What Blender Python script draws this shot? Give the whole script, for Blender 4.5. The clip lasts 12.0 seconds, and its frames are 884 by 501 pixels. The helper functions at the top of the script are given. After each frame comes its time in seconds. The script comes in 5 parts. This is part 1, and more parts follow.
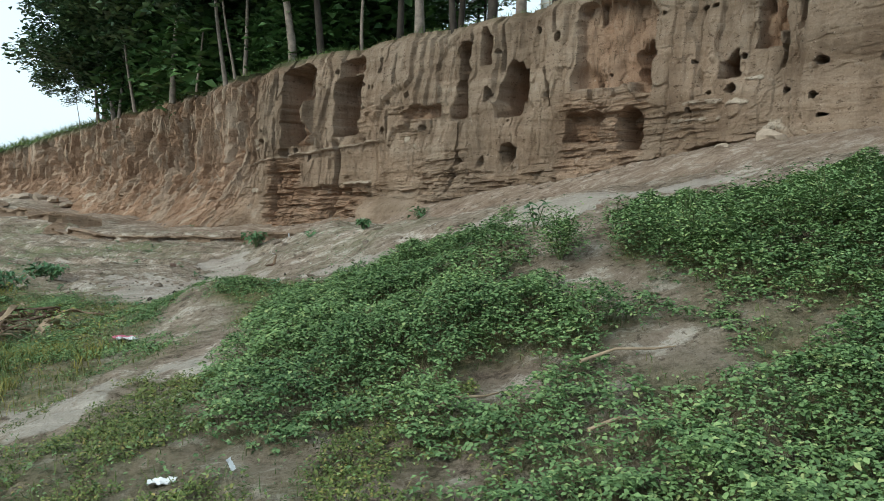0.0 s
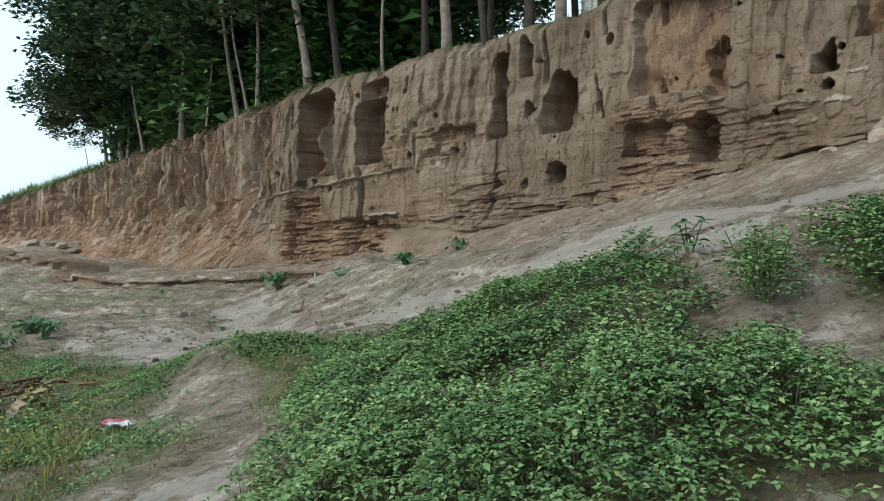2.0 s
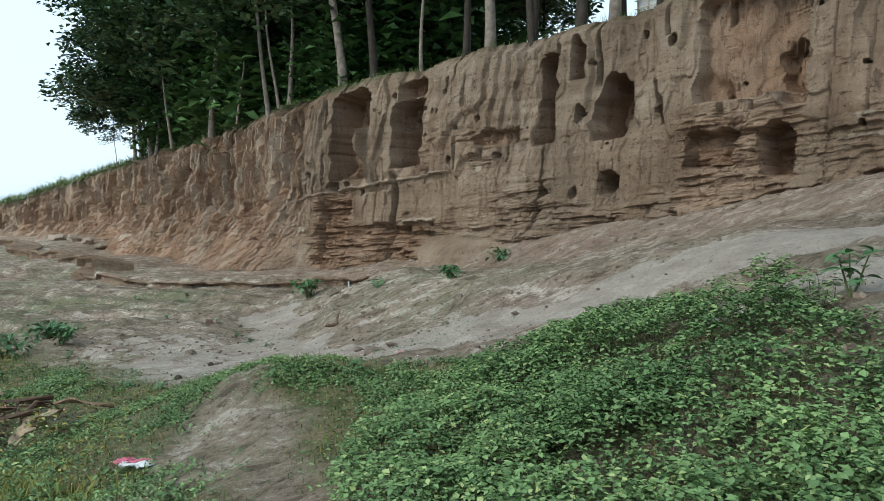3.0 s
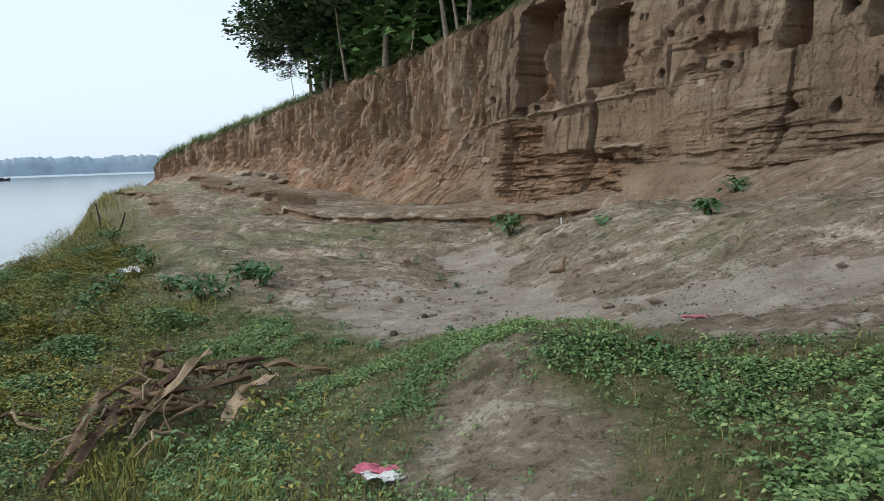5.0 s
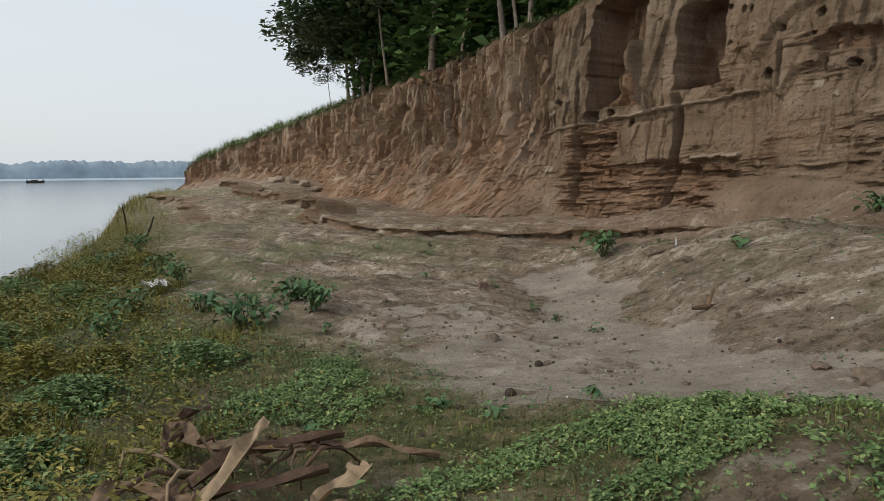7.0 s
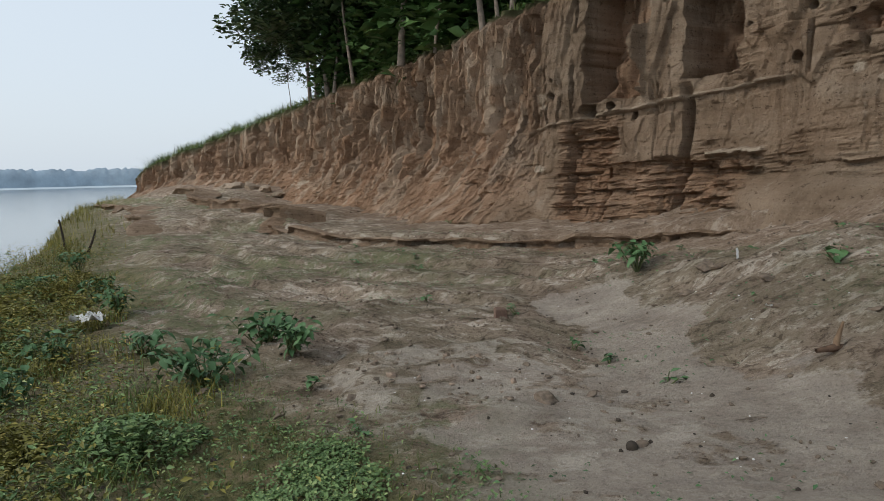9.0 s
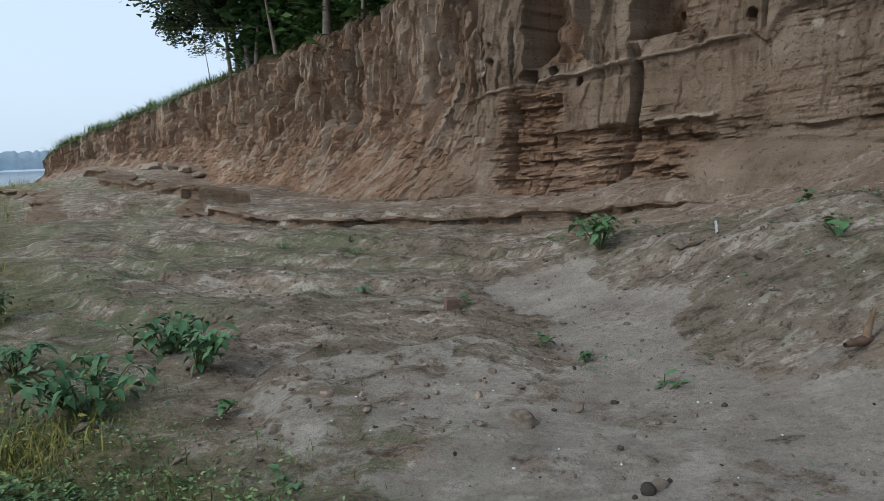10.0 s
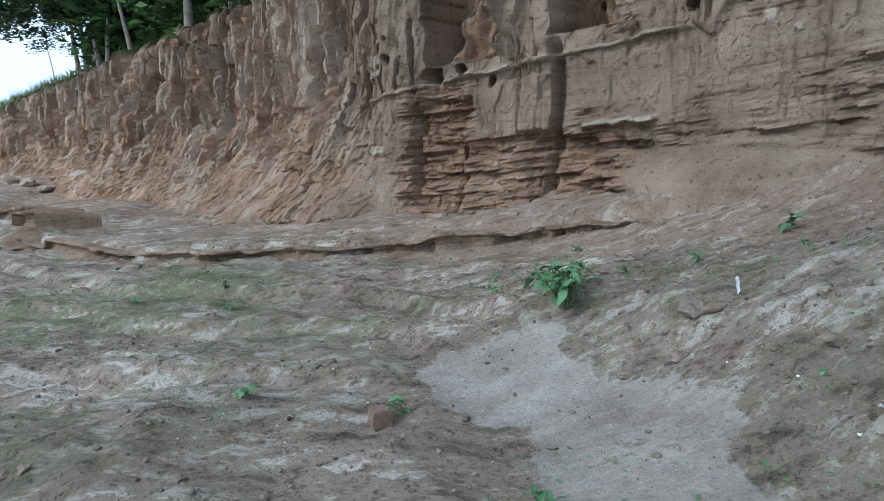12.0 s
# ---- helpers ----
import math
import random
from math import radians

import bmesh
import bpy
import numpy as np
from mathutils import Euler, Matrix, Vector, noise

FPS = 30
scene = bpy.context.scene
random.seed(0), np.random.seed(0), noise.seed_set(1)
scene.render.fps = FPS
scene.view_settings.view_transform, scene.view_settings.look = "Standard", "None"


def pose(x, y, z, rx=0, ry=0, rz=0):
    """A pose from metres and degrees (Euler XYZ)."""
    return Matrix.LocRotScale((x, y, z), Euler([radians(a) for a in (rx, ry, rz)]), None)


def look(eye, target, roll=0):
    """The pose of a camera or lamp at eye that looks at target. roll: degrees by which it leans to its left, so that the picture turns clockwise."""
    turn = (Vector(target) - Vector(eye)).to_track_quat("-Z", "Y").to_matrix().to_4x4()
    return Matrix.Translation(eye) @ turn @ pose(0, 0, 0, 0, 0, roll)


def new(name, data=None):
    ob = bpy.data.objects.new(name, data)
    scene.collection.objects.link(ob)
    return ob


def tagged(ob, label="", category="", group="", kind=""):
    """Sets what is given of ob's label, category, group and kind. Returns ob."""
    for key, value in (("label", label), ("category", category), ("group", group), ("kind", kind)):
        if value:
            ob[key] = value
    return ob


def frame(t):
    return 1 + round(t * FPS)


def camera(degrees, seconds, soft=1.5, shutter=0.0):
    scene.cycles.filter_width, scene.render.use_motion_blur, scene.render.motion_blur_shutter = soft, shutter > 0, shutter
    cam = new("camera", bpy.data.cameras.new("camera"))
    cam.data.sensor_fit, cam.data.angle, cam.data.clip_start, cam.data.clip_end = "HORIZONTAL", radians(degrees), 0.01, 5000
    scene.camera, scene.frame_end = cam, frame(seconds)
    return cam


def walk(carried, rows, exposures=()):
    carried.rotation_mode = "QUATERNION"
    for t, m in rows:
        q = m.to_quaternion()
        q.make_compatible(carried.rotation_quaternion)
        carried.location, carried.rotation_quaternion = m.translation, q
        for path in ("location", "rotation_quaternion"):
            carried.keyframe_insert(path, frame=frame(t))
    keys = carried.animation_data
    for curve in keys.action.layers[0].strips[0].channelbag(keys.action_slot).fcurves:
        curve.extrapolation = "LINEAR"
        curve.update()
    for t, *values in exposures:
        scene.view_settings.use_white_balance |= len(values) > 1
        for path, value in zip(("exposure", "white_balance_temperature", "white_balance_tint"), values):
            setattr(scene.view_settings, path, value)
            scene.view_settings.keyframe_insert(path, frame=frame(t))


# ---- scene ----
cam = camera(64.6, 12.0, soft=0.9)
METRES, EYE, TILT, LEAN, TURN = 11.5, 1.5, -5.2, 0.0, 0.0
ROWS = [
    (0.0, 0.0, 0.0, 0.0, 0.0, 0.0, -0.0),
    (0.5, -0.0112, 0.0388, 0.0022, 2.68, 3.62, 0.24),
    (1.0, -0.0233, 0.0763, 0.0035, 1.88, 3.93, -1.84),
    (1.5, -0.0429, 0.112, 0.0081, -2.1, 2.02, 2.81),
    (2.0, -0.0549, 0.1564, 0.0079, 1.03, 2.62, 2.13),
    (2.5, -0.0649, 0.1972, 0.0173, 1.39, 0.51, -1.52),
    (3.0, -0.0871, 0.2287, 0.0216, 2.74, 3.02, 0.32),
    (5.0, -0.1784, 0.3527, 0.0291, 15.67, -2.5, 0.37),
    (5.5, -0.202, 0.3886, 0.0318, 23.52, -1.77, -0.04),
    (6.0, -0.2237, 0.4219, 0.0316, 20.16, -0.32, -0.96),
    (6.5, -0.2519, 0.4493, 0.0297, 17.93, -1.46, -0.71),
    (8.5, -0.3547, 0.5803, 0.0377, 17.96, -1.23, -2.2),
    (9.0, -0.3655, 0.61, 0.0409, 14.48, -1.19, -0.05),
    (9.5, -0.3835, 0.6473, 0.0433, 6.52, -0.39, -0.8),
    (10.0, -0.3922, 0.6941, 0.0434, 8.98, -3.19, 1.52),
    (10.5, -0.4004, 0.7338, 0.0549, 10.48, -5.94, 1.32),
    (11.0, -0.4161, 0.7756, 0.0568, 2.15, -4.17, 0.88),
    (11.5, -0.4188, 0.8254, 0.0631, -2.38, -4.37, 4.19),
    (12.0, -0.4337, 0.8636, 0.0812, -0.5, -3.9, 3.56),
]
walk(cam, [(t, pose(0, 0, EYE, TILT, LEAN, TURN) @ pose(METRES * x, METRES * y, METRES * z, 90 + pitch, roll, yaw)) for t, x, y, z, yaw, pitch, roll in ROWS],
     exposures=[(0.0, 0.46, 6150, 1), (3.0, 0.44, 5950, 2), (5.0, 0.22, 6350, 8), (5.5, 0.12, 6450, 9), (6.0, -0.12, 7050, 12), (6.7, -0.1, 7050, 12), (8.5, -0.03, 6850, 12), (9.0, -0.08, 6600, 10), (9.5, -0.05, 6250, 9), (10.0, 0.0, 5900, 8), (10.5, 0.0, 5900, 7), (11.3, 0.36, 5600, 6), (12.0, 0.72, 5200, 5)])

# ---- world, sun ----
world = bpy.data.worlds.new("overcast")
scene.world = world
world.use_nodes = True
wn = world.node_tree.nodes
wl = world.node_tree.links
wn.clear()
w_out = wn.new("ShaderNodeOutputWorld")
w_bg = wn.new("ShaderNodeBackground")
w_sky = wn.new("ShaderNodeTexSky")
w_sky.sky_type = "NISHITA"
w_sky.sun_disc = False
w_sky.sun_elevation = radians(41)
w_sky.sun_rotation = radians(234)
w_sky.dust_density = 4.0
w_mix = wn.new("ShaderNodeMix")
w_mix.data_type = "RGBA"
w_mix.inputs[0].default_value = 0.72
w_mix.inputs[7].default_value = (7.3, 8.3, 9.3, 1)
wl.new(w_sky.outputs[0], w_mix.inputs[6])
wl.new(w_mix.outputs[2], w_bg.inputs[0])
w_bg.inputs[1].default_value = 0.122
wl.new(w_bg.outputs[0], w_out.inputs[0])

sun = new("sun", bpy.data.lights.new("sun", "SUN"))
sun.data.energy = 1.0
sun.data.angle = radians(16)
sun.data.color = (1.0, 0.91, 0.79)
sun.matrix_world = look((-44, -22, 46), (0, 10, 0))


# ---- noise on arrays ----
def hash01(ix, iy, seed):
    h = (ix.astype(np.int64) * 374761393 + iy.astype(np.int64) * 668265263 + seed * 974711) & 0xFFFFFFFF
    h = ((h ^ (h >> 13)) * 1274126177) & 0xFFFFFFFF
    return ((h ^ (h >> 16)) & 0xFFFFFF) / float(0xFFFFFF)


def vnoise(x, y, seed=0):
    """Smooth noise of two coordinates, -1 to 1."""
    x, y = np.broadcast_arrays(np.asarray(x, float), np.asarray(y, float))
    ix, iy = np.floor(x), np.floor(y)
    fx, fy = x - ix, y - iy
    fx, fy = fx * fx * (3 - 2 * fx), fy * fy * (3 - 2 * fy)
    a, b = hash01(ix, iy, seed), hash01(ix + 1, iy, seed)
    c, d = hash01(ix, iy + 1, seed), hash01(ix + 1, iy + 1, seed)
    return 2 * ((a + (b - a) * fx) * (1 - fy) + (c + (d - c) * fx) * fy) - 1


def fbm(x, y, seed=0, octaves=4):
    total, amp, norm = 0.0, 1.0, 0.0
    for k in range(octaves):
        total = total + amp * vnoise(x * 2 ** k + 17.3 * k, y * 2 ** k - 9.1 * k, seed + k)
        norm += amp
        amp *= 0.5
    return total / norm


def sstep(a, b, x):
    t = np.clip((x - a) / (b - a), 0, 1)
    return t * t * (3 - 2 * t)


# ---- materials ----
def material(name, rough=0.9):
    m = bpy.data.materials.new(name)
    m.use_nodes = True
    n = m.node_tree.nodes
    b = n["Principled BSDF"]
    b.inputs["Roughness"].default_value = rough
    b.inputs["Specular IOR Level"].default_value = 0.25
    return m, n, m.node_tree.links, b


def noise_node(n, l, scale, detail=6, rough=0.6, vec=None, stretch=None):
    t = n.new("ShaderNodeTexNoise")
    t.inputs["Scale"].default_value = scale
    t.inputs["Detail"].default_value = detail
    t.inputs["Roughness"].default_value = rough
    if vec is None:
        vec = n.new("ShaderNodeNewGeometry").outputs["Position"]
    if stretch:
        mp = n.new("ShaderNodeMapping")
        mp.inputs["Scale"].default_value = stretch
        l.new(vec, mp.inputs["Vector"])
        vec = mp.outputs["Vector"]
    l.new(vec, t.inputs["Vector"])
    return t.outputs["Fac"]


def ramp(n, l, fac, stops):
    r = n.new("ShaderNodeValToRGB")
    while len(r.color_ramp.elements) < len(stops):
        r.color_ramp.elements.new(0.5)
    for e, (p, c) in zip(r.color_ramp.elements, stops):
        e.position = p
        e.color = (*c, 1) if len(c) == 3 else c
    l.new(fac, r.inputs[0])
    return r.outputs[0]


def mix(n, l, fac, a, b, mode="MIX"):
    m = n.new("ShaderNodeMix")
    m.data_type = "RGBA"
    m.blend_type = mode
    if isinstance(fac, float):
        m.inputs[0].default_value = fac
    else:
        l.new(fac, m.inputs[0])
    for k, v in ((6, a), (7, b)):
        if isinstance(v, tuple):
            m.inputs[k].default_value = (*v, 1)
        else:
            l.new(v, m.inputs[k])
    return m.outputs[2]


def bump(n, l, b, fac, strength, distance):
    k = n.new("ShaderNodeBump")
    k.inputs["Strength"].default_value = strength
    k.inputs["Distance"].default_value = distance
    l.new(fac, k.inputs["Height"])
    if b.inputs["Normal"].is_linked:
        l.new(b.inputs["Normal"].links[0].from_socket, k.inputs["Normal"])
    l.new(k.outputs[0], b.inputs["Normal"])


def attr(n, name):
    a = n.new("ShaderNodeAttribute")
    a.attribute_name = name
    return a.outputs["Fac"]


def earth_cliff():
    m, n, l, b = material("cliff_earth", 0.95)
    base = ramp(n, l, noise_node(n, l, 0.7, 9, 0.7), [(0.3, (0.215, 0.153, 0.104)), (0.5, (0.315, 0.238, 0.169)), (0.72, (0.41, 0.33, 0.25))])
    layers = ramp(n, l, noise_node(n, l, 1.0, 6, 0.65, stretch=(0.3, 0.3, 6.0)), [(0.36, (0.21, 0.15, 0.102)), (0.5, (0.345, 0.265, 0.193)), (0.66, (0.48, 0.395, 0.305))])
    c = mix(n, l, 0.35, base, layers)
    red = ramp(n, l, noise_node(n, l, 0.33, 4, 0.6), [(0.45, (0, 0, 0)), (0.62, (1, 1, 1))])
    c = mix(n, l, red, c, mix(n, l, 0.4, c, (0.29, 0.195, 0.125)))
    c = mix(n, l, attr(n, "red"), c, mix(n, l, 0.65, c, (0.43, 0.245, 0.146)))
    c = mix(n, l, attr(n, "pale"), c, mix(n, l, 0.85, c, (0.56, 0.48, 0.38)))
    pale = ramp(n, l, noise_node(n, l, 2.6, 6, 0.72), [(0.62, (0, 0, 0)), (0.65, (0.45, 0.45, 0.45))])
    c = mix(n, l, pale, c, (0.42, 0.35, 0.275))
    # crisp dark spots paint the shade inside small holes
    pit_shade = ramp(n, l, noise_node(n, l, 8.5, 6, 0.78, stretch=(1, 1, 1.7)), [(0.39, (0.34, 0.3, 0.27)), (0.415, (1.0, 1.0, 1.0))])
    c = mix(n, l, 0.8, c, pit_shade, "MULTIPLY")
    c = mix(n, l, attr(n, "turf"), c, (0.075, 0.1, 0.04))
    fleck = ramp(n, l, noise_node(n, l, 16, 4, 0.7), [(0.67, (0, 0, 0)), (0.7, (0.7, 0.7, 0.7))])
    c = mix(n, l, fleck, c, (0.5, 0.43, 0.35))
    # upright dark streaks: the shade of narrow slots put into the colour
    slot_shade = ramp(n, l, noise_node(n, l, 2.2, 6, 0.7, stretch=(1, 1, 0.14)), [(0.38, (0.62, 0.57, 0.53)), (0.52, (1.06, 1.06, 1.06))])
    c = mix(n, l, 0.6, c, slot_shade, "MULTIPLY")
    seam = ramp(n, l, noise_node(n, l, 2.0, 8, 0.75, stretch=(0.4, 0.4, 7.0)), [(0.4, (0.42, 0.38, 0.34)), (0.48, (1.0, 1.0, 1.0)), (0.62, (1.25, 1.22, 1.18))])
    c = mix(n, l, attr(n, "layer"), c, mix(n, l, 0.8, c, seam, "MULTIPLY"))
    broad = ramp(n, l, noise_node(n, l, 0.45, 5, 0.6), [(0.36, (0.68, 0.66, 0.63)), (0.62, (1.12, 1.12, 1.12))])
    c = mix(n, l, 0.8, c, broad, "MULTIPLY")
    grain = ramp(n, l, noise_node(n, l, 32, 5, 0.75), [(0.3, (0.55, 0.53, 0.51)), (0.65, (1.15, 1.15, 1.15))])
    c = mix(n, l, 0.45, c, grain, "MULTIPLY")
    l.new(c, b.inputs["Base Color"])
    bump(n, l, b, noise_node(n, l, 12, 9, 0.8), 0.9, 0.07)
    bump(n, l, b, noise_node(n, l, 3.0, 9, 0.72, stretch=(0.5, 0.5, 3.5)), 0.4, 0.06)
    bump(n, l, b, noise_node(n, l, 4.5, 8, 0.7, stretch=(1, 1, 0.3)), 0.5, 0.08)
    return m


def earth_ground():
    m, n, l, b = material("ground_earth", 0.95)
    clay = ramp(n, l, noise_node(n, l, 3.0, 11, 0.76, stretch=(0.7, 1.5, 1)), [(0.4, (0.13, 0.096, 0.07)), (0.45, (0.27, 0.21, 0.158)), (0.54, (0.335, 0.27, 0.21)), (0.57, (0.53, 0.468, 0.393))])
    wide = ramp(n, l, noise_node(n, l, 0.55, 5, 0.6), [(0.35, (0.72, 0.7, 0.68)), (0.65, (1.2, 1.2, 1.2))])
    clay = mix(n, l, 1.0, clay, wide, "MULTIPLY")
    sand = ramp(n, l, noise_node(n, l, 1.8, 9, 0.68), [(0.34, (0.33, 0.283, 0.235)), (0.5, (0.46, 0.405, 0.345)), (0.66, (0.56, 0.5, 0.43))])
    green = ramp(n, l, noise_node(n, l, 6.0, 8, 0.75), [(0.35, (0.065, 0.08, 0.03)), (0.5, (0.15, 0.148, 0.062)), (0.64, (0.28, 0.215, 0.13))])
    film = ramp(n, l, noise_node(n, l, 0.9, 7, 0.7), [(0.42, (0, 0, 0)), (0.58, (0.6, 0.6, 0.6))])
    dark = ramp(n, l, noise_node(n, l, 7.0, 9, 0.78), [(0.54, (1.08, 1.08, 1.08)), (0.57, (0.66, 0.63, 0.6))])
    clay = mix(n, l, 0.9, clay, dark, "MULTIPLY")
    c = mix(n, l, film, clay, mix(n, l, 0.5, clay, (0.22, 0.21, 0.135)))
    pit = ramp(n, l, noise_node(n, l, 13, 7, 0.78), [(0.4, (0.38, 0.35, 0.33)), (0.435, (1, 1, 1))])
    c = mix(n, l, 0.85, c, pit, "MULTIPLY")
    moss = ramp(n, l, noise_node(n, l, 4.0, 8, 0.78), [(0.46, (0, 0, 0)), (0.51, (1, 1, 1))])
    mossy = n.new("ShaderNodeMath")
    mossy.operation = "MULTIPLY"
    l.new(moss, mossy.inputs[0])
    l.new(attr(n, "film"), mossy.inputs[1])
    c = mix(n, l, mossy.outputs[0], c, mix(n, l, 0.62, c, (0.13, 0.165, 0.07)))
    rim = noise_node(n, l, 4.0, 8, 0.7)
    for key, tone in (("sand", sand), ("pale", mix(n, l, 0.75, clay, (0.62, 0.57, 0.49)))):
        edge = n.new("ShaderNodeMath")
        edge.operation = "MULTIPLY_ADD"
        edge.inputs[1].default_value = 1.1
        l.new(rim, edge.inputs[0])
        l.new(attr(n, key), edge.inputs[2])
        c = mix(n, l, ramp(n, l, edge.outputs[0], [(0.9, (0, 0, 0)), (1.06, (0.7, 0.7, 0.7))]), c, tone)
    c = mix(n, l, attr(n, "turf"), c, green)
    c = mix(n, l, attr(n, "red"), c, mix(n, l, 0.55, clay, (0.28, 0.19, 0.132)))
    crumb = ramp(n, l, noise_node(n, l, 24, 6, 0.75), [(0.36, (0.45, 0.43, 0.41)), (0.47, (1.0, 1.0, 1.0)), (0.62, (1.0, 1.0, 1.0)), (0.7, (1.5, 1.48, 1.45))])
    c = mix(n, l, 0.5, c, crumb, "MULTIPLY")
    grain = ramp(n, l, noise_node(n, l, 60, 4, 0.7), [(0.25, (0.6, 0.58, 0.56)), (0.7, (1.2, 1.2, 1.2))])
    c = mix(n, l, 0.45, c, grain, "MULTIPLY")
    l.new(c, b.inputs["Base Color"])
    bump(n, l, b, noise_node(n, l, 34, 8, 0.75), 0.7, 0.03)
    bump(n, l, b, noise_node(n, l, 9, 9, 0.78), 0.85, 0.06)
    return m


def leafy(name, dark, lite, yellow=None, rough=0.55):
    m, n, l, b = material(name, rough)
    g = n.new("ShaderNodeNewGeometry")
    stops = [(0.0, dark), (0.86, lite)]
    stops.append((1.0, yellow or lite))
    c = ramp(n, l, g.outputs["Random Per Island"], stops)
    big = ramp(n, l, noise_node(n, l, 1.3, 3, 0.6), [(0.3, (0.6, 0.65, 0.6)), (0.7, (1.15, 1.1, 1.0))])
    c = mix(n, l, 1.0, c, big, "MULTIPLY")
    l.new(c, b.inputs["Base Color"])
    b.inputs["Subsurface Weight"].default_value = 0.0
    b.inputs["Transmission Weight"].default_value = 0.0
    return m


def plain(name, color, rough=0.8, var=0.25, scale=12.0, relief=0.0):
    m, n, l, b = material(name, rough)
    lo = tuple(v * (1 - var) for v in color)
    hi = tuple(min(1, v * (1 + var)) for v in color)
    l.new(ramp(n, l, noise_node(n, l, scale, 6, 0.65), [(0.3, lo), (0.7, hi)]), b.inputs["Base Color"])
    if relief:
        bump(n, l, b, noise_node(n, l, scale * 2, 6, 0.65), 0.6, relief)
    return m


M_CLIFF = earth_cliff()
M_GROUND = earth_ground()
M_LEAF = leafy("leaf_green", (0.085, 0.15, 0.06), (0.205, 0.32, 0.13), (0.36, 0.43, 0.185))
M_GRASS = leafy("grass_green", (0.07, 0.105, 0.03), (0.175, 0.215, 0.06), (0.34, 0.28, 0.1))
M_BROW = leafy("brow_grass", (0.1, 0.16, 0.05), (0.2, 0.28, 0.09), (0.34, 0.36, 0.14))
M_OLIVE = leafy("olive_grass", (0.13, 0.125, 0.028), (0.29, 0.265, 0.065), (0.45, 0.36, 0.11))
M_WEED = leafy("weed_green", (0.07, 0.15, 0.07), (0.15, 0.28, 0.125), (0.22, 0.35, 0.17))
M_TREE = leafy("tree_leaf", (0.042, 0.082, 0.042), (0.115, 0.19, 0.09), (0.19, 0.27, 0.125), 0.4)
M_BUSH = leafy("understorey_leaf", (0.045, 0.1, 0.035), (0.11, 0.21, 0.07), (0.16, 0.28, 0.1), 0.5)
M_STEM = plain("green_stem", (0.1, 0.12, 0.05), 0.8)
M_BARK = plain("pale_bark", (0.24, 0.2, 0.165), 0.9, 0.4, 6.0, 0.02)
M_BARK_DARK = plain("dark_bark", (0.055, 0.045, 0.036), 0.9, 0.4, 6.0, 0.02)
M_CLOD = plain("clod_earth", (0.175, 0.138, 0.105), 0.95, 0.4, 18.0, 0.01)
M_RUBBLE = plain("red_rubble", (0.27, 0.205, 0.155), 0.95, 0.4, 18.0, 0.01)
M_STRAW = plain("dry_sheath", (0.2, 0.135, 0.085), 0.8, 0.5, 14.0, 0.01)
M_STRAW_PALE = plain("pale_dry_sheath", (0.34, 0.25, 0.16), 0.8, 0.3, 14.0, 0.01)
M_STRAW_DARK = plain("dark_dry_sheath", (0.12, 0.075, 0.05), 0.85, 0.5, 14.0, 0.01)
M_WHITE = plain("white_plastic", (0.75, 0.75, 0.73), 0.45, 0.12, 20.0)
M_PINK = plain("pink_wrapper", (0.6, 0.17, 0.24), 0.4, 0.3, 25.0)
M_BRICK = plain("fired_brick", (0.17, 0.112, 0.085), 0.95, 0.25, 30.0, 0.006)
M_PALE = plain("pale_clay", (0.36, 0.29, 0.22), 0.95, 0.2, 12.0, 0.02)
M_BAMBOO = plain("weathered_bamboo", (0.5, 0.45, 0.37), 0.7, 0.25, 8.0)
M_SHEET = plain("pale_sheet", (0.55, 0.56, 0.55), 0.6, 0.15, 3.0)
M_BOAT = plain("dark_boat_wood", (0.07, 0.065, 0.06), 0.8, 0.3, 2.0)
# far shore: the blue of distance haze is mixed into both base colours
M_FAR_HAZED = plain("far_woods", (0.29, 0.37, 0.44), 1.0, 0.2, 0.06)
M_FARLAND_HAZED = plain("far_bank", (0.45, 0.53, 0.58), 1.0, 0.08, 0.03)


def river_water():
    m, n, l, b = material("river_water", 0.12)
    b.inputs["Base Color"].default_value = (0.16, 0.19, 0.2, 1)
    b.inputs["Specular IOR Level"].default_value = 0.5
    bump(n, l, b, noise_node(n, l, 0.9, 5, 0.6, stretch=(1, 1, 1)), 0.12, 0.1)
    return m


M_WATER = river_water()


# ---- mesh helpers ----
def mesh_from(name, verts, faces, mat, attrs=None, smooth=True):
    """Mesh from arrays: verts (n, 3), faces (k, 3) or (k, 4)."""
    me = bpy.data.meshes.new(name)
    verts = np.asarray(verts, np.float32)
    faces = np.asarray(faces, np.int32)
    k, w = faces.shape
    me.vertices.add(len(verts))
    me.vertices.foreach_set("co", verts.ravel())
    me.loops.add(k * w)
    me.loops.foreach_set("vertex_index", faces.ravel())
    me.polygons.add(k)
    me.polygons.foreach_set("loop_start", np.arange(0, k * w, w, dtype=np.int32))
    me.polygons.foreach_set("loop_total", np.full(k, w, np.int32))
    me.polygons.foreach_set("use_smooth", np.full(k, smooth, bool))
    for key, val in (attrs or {}).items():
        me.attributes.new(key, "FLOAT", "POINT").data.foreach_set("value", np.asarray(val, np.float32).ravel())
    me.materials.append(mat)
    me.update(calc_edges=True)
    return me


def grid_faces(rows, cols, flip=False):
    i = np.arange(rows * cols).reshape(rows, cols)
    q = np.stack([i[:-1, :-1], i[:-1, 1:], i[1:, 1:], i[1:, :-1]], -1).reshape(-1, 4)
    return q[:, ::-1] if flip else q


def part(name, me, parent, label=""):
    ob = new(name, me)
    ob.parent = parent
    return tagged(ob, label)


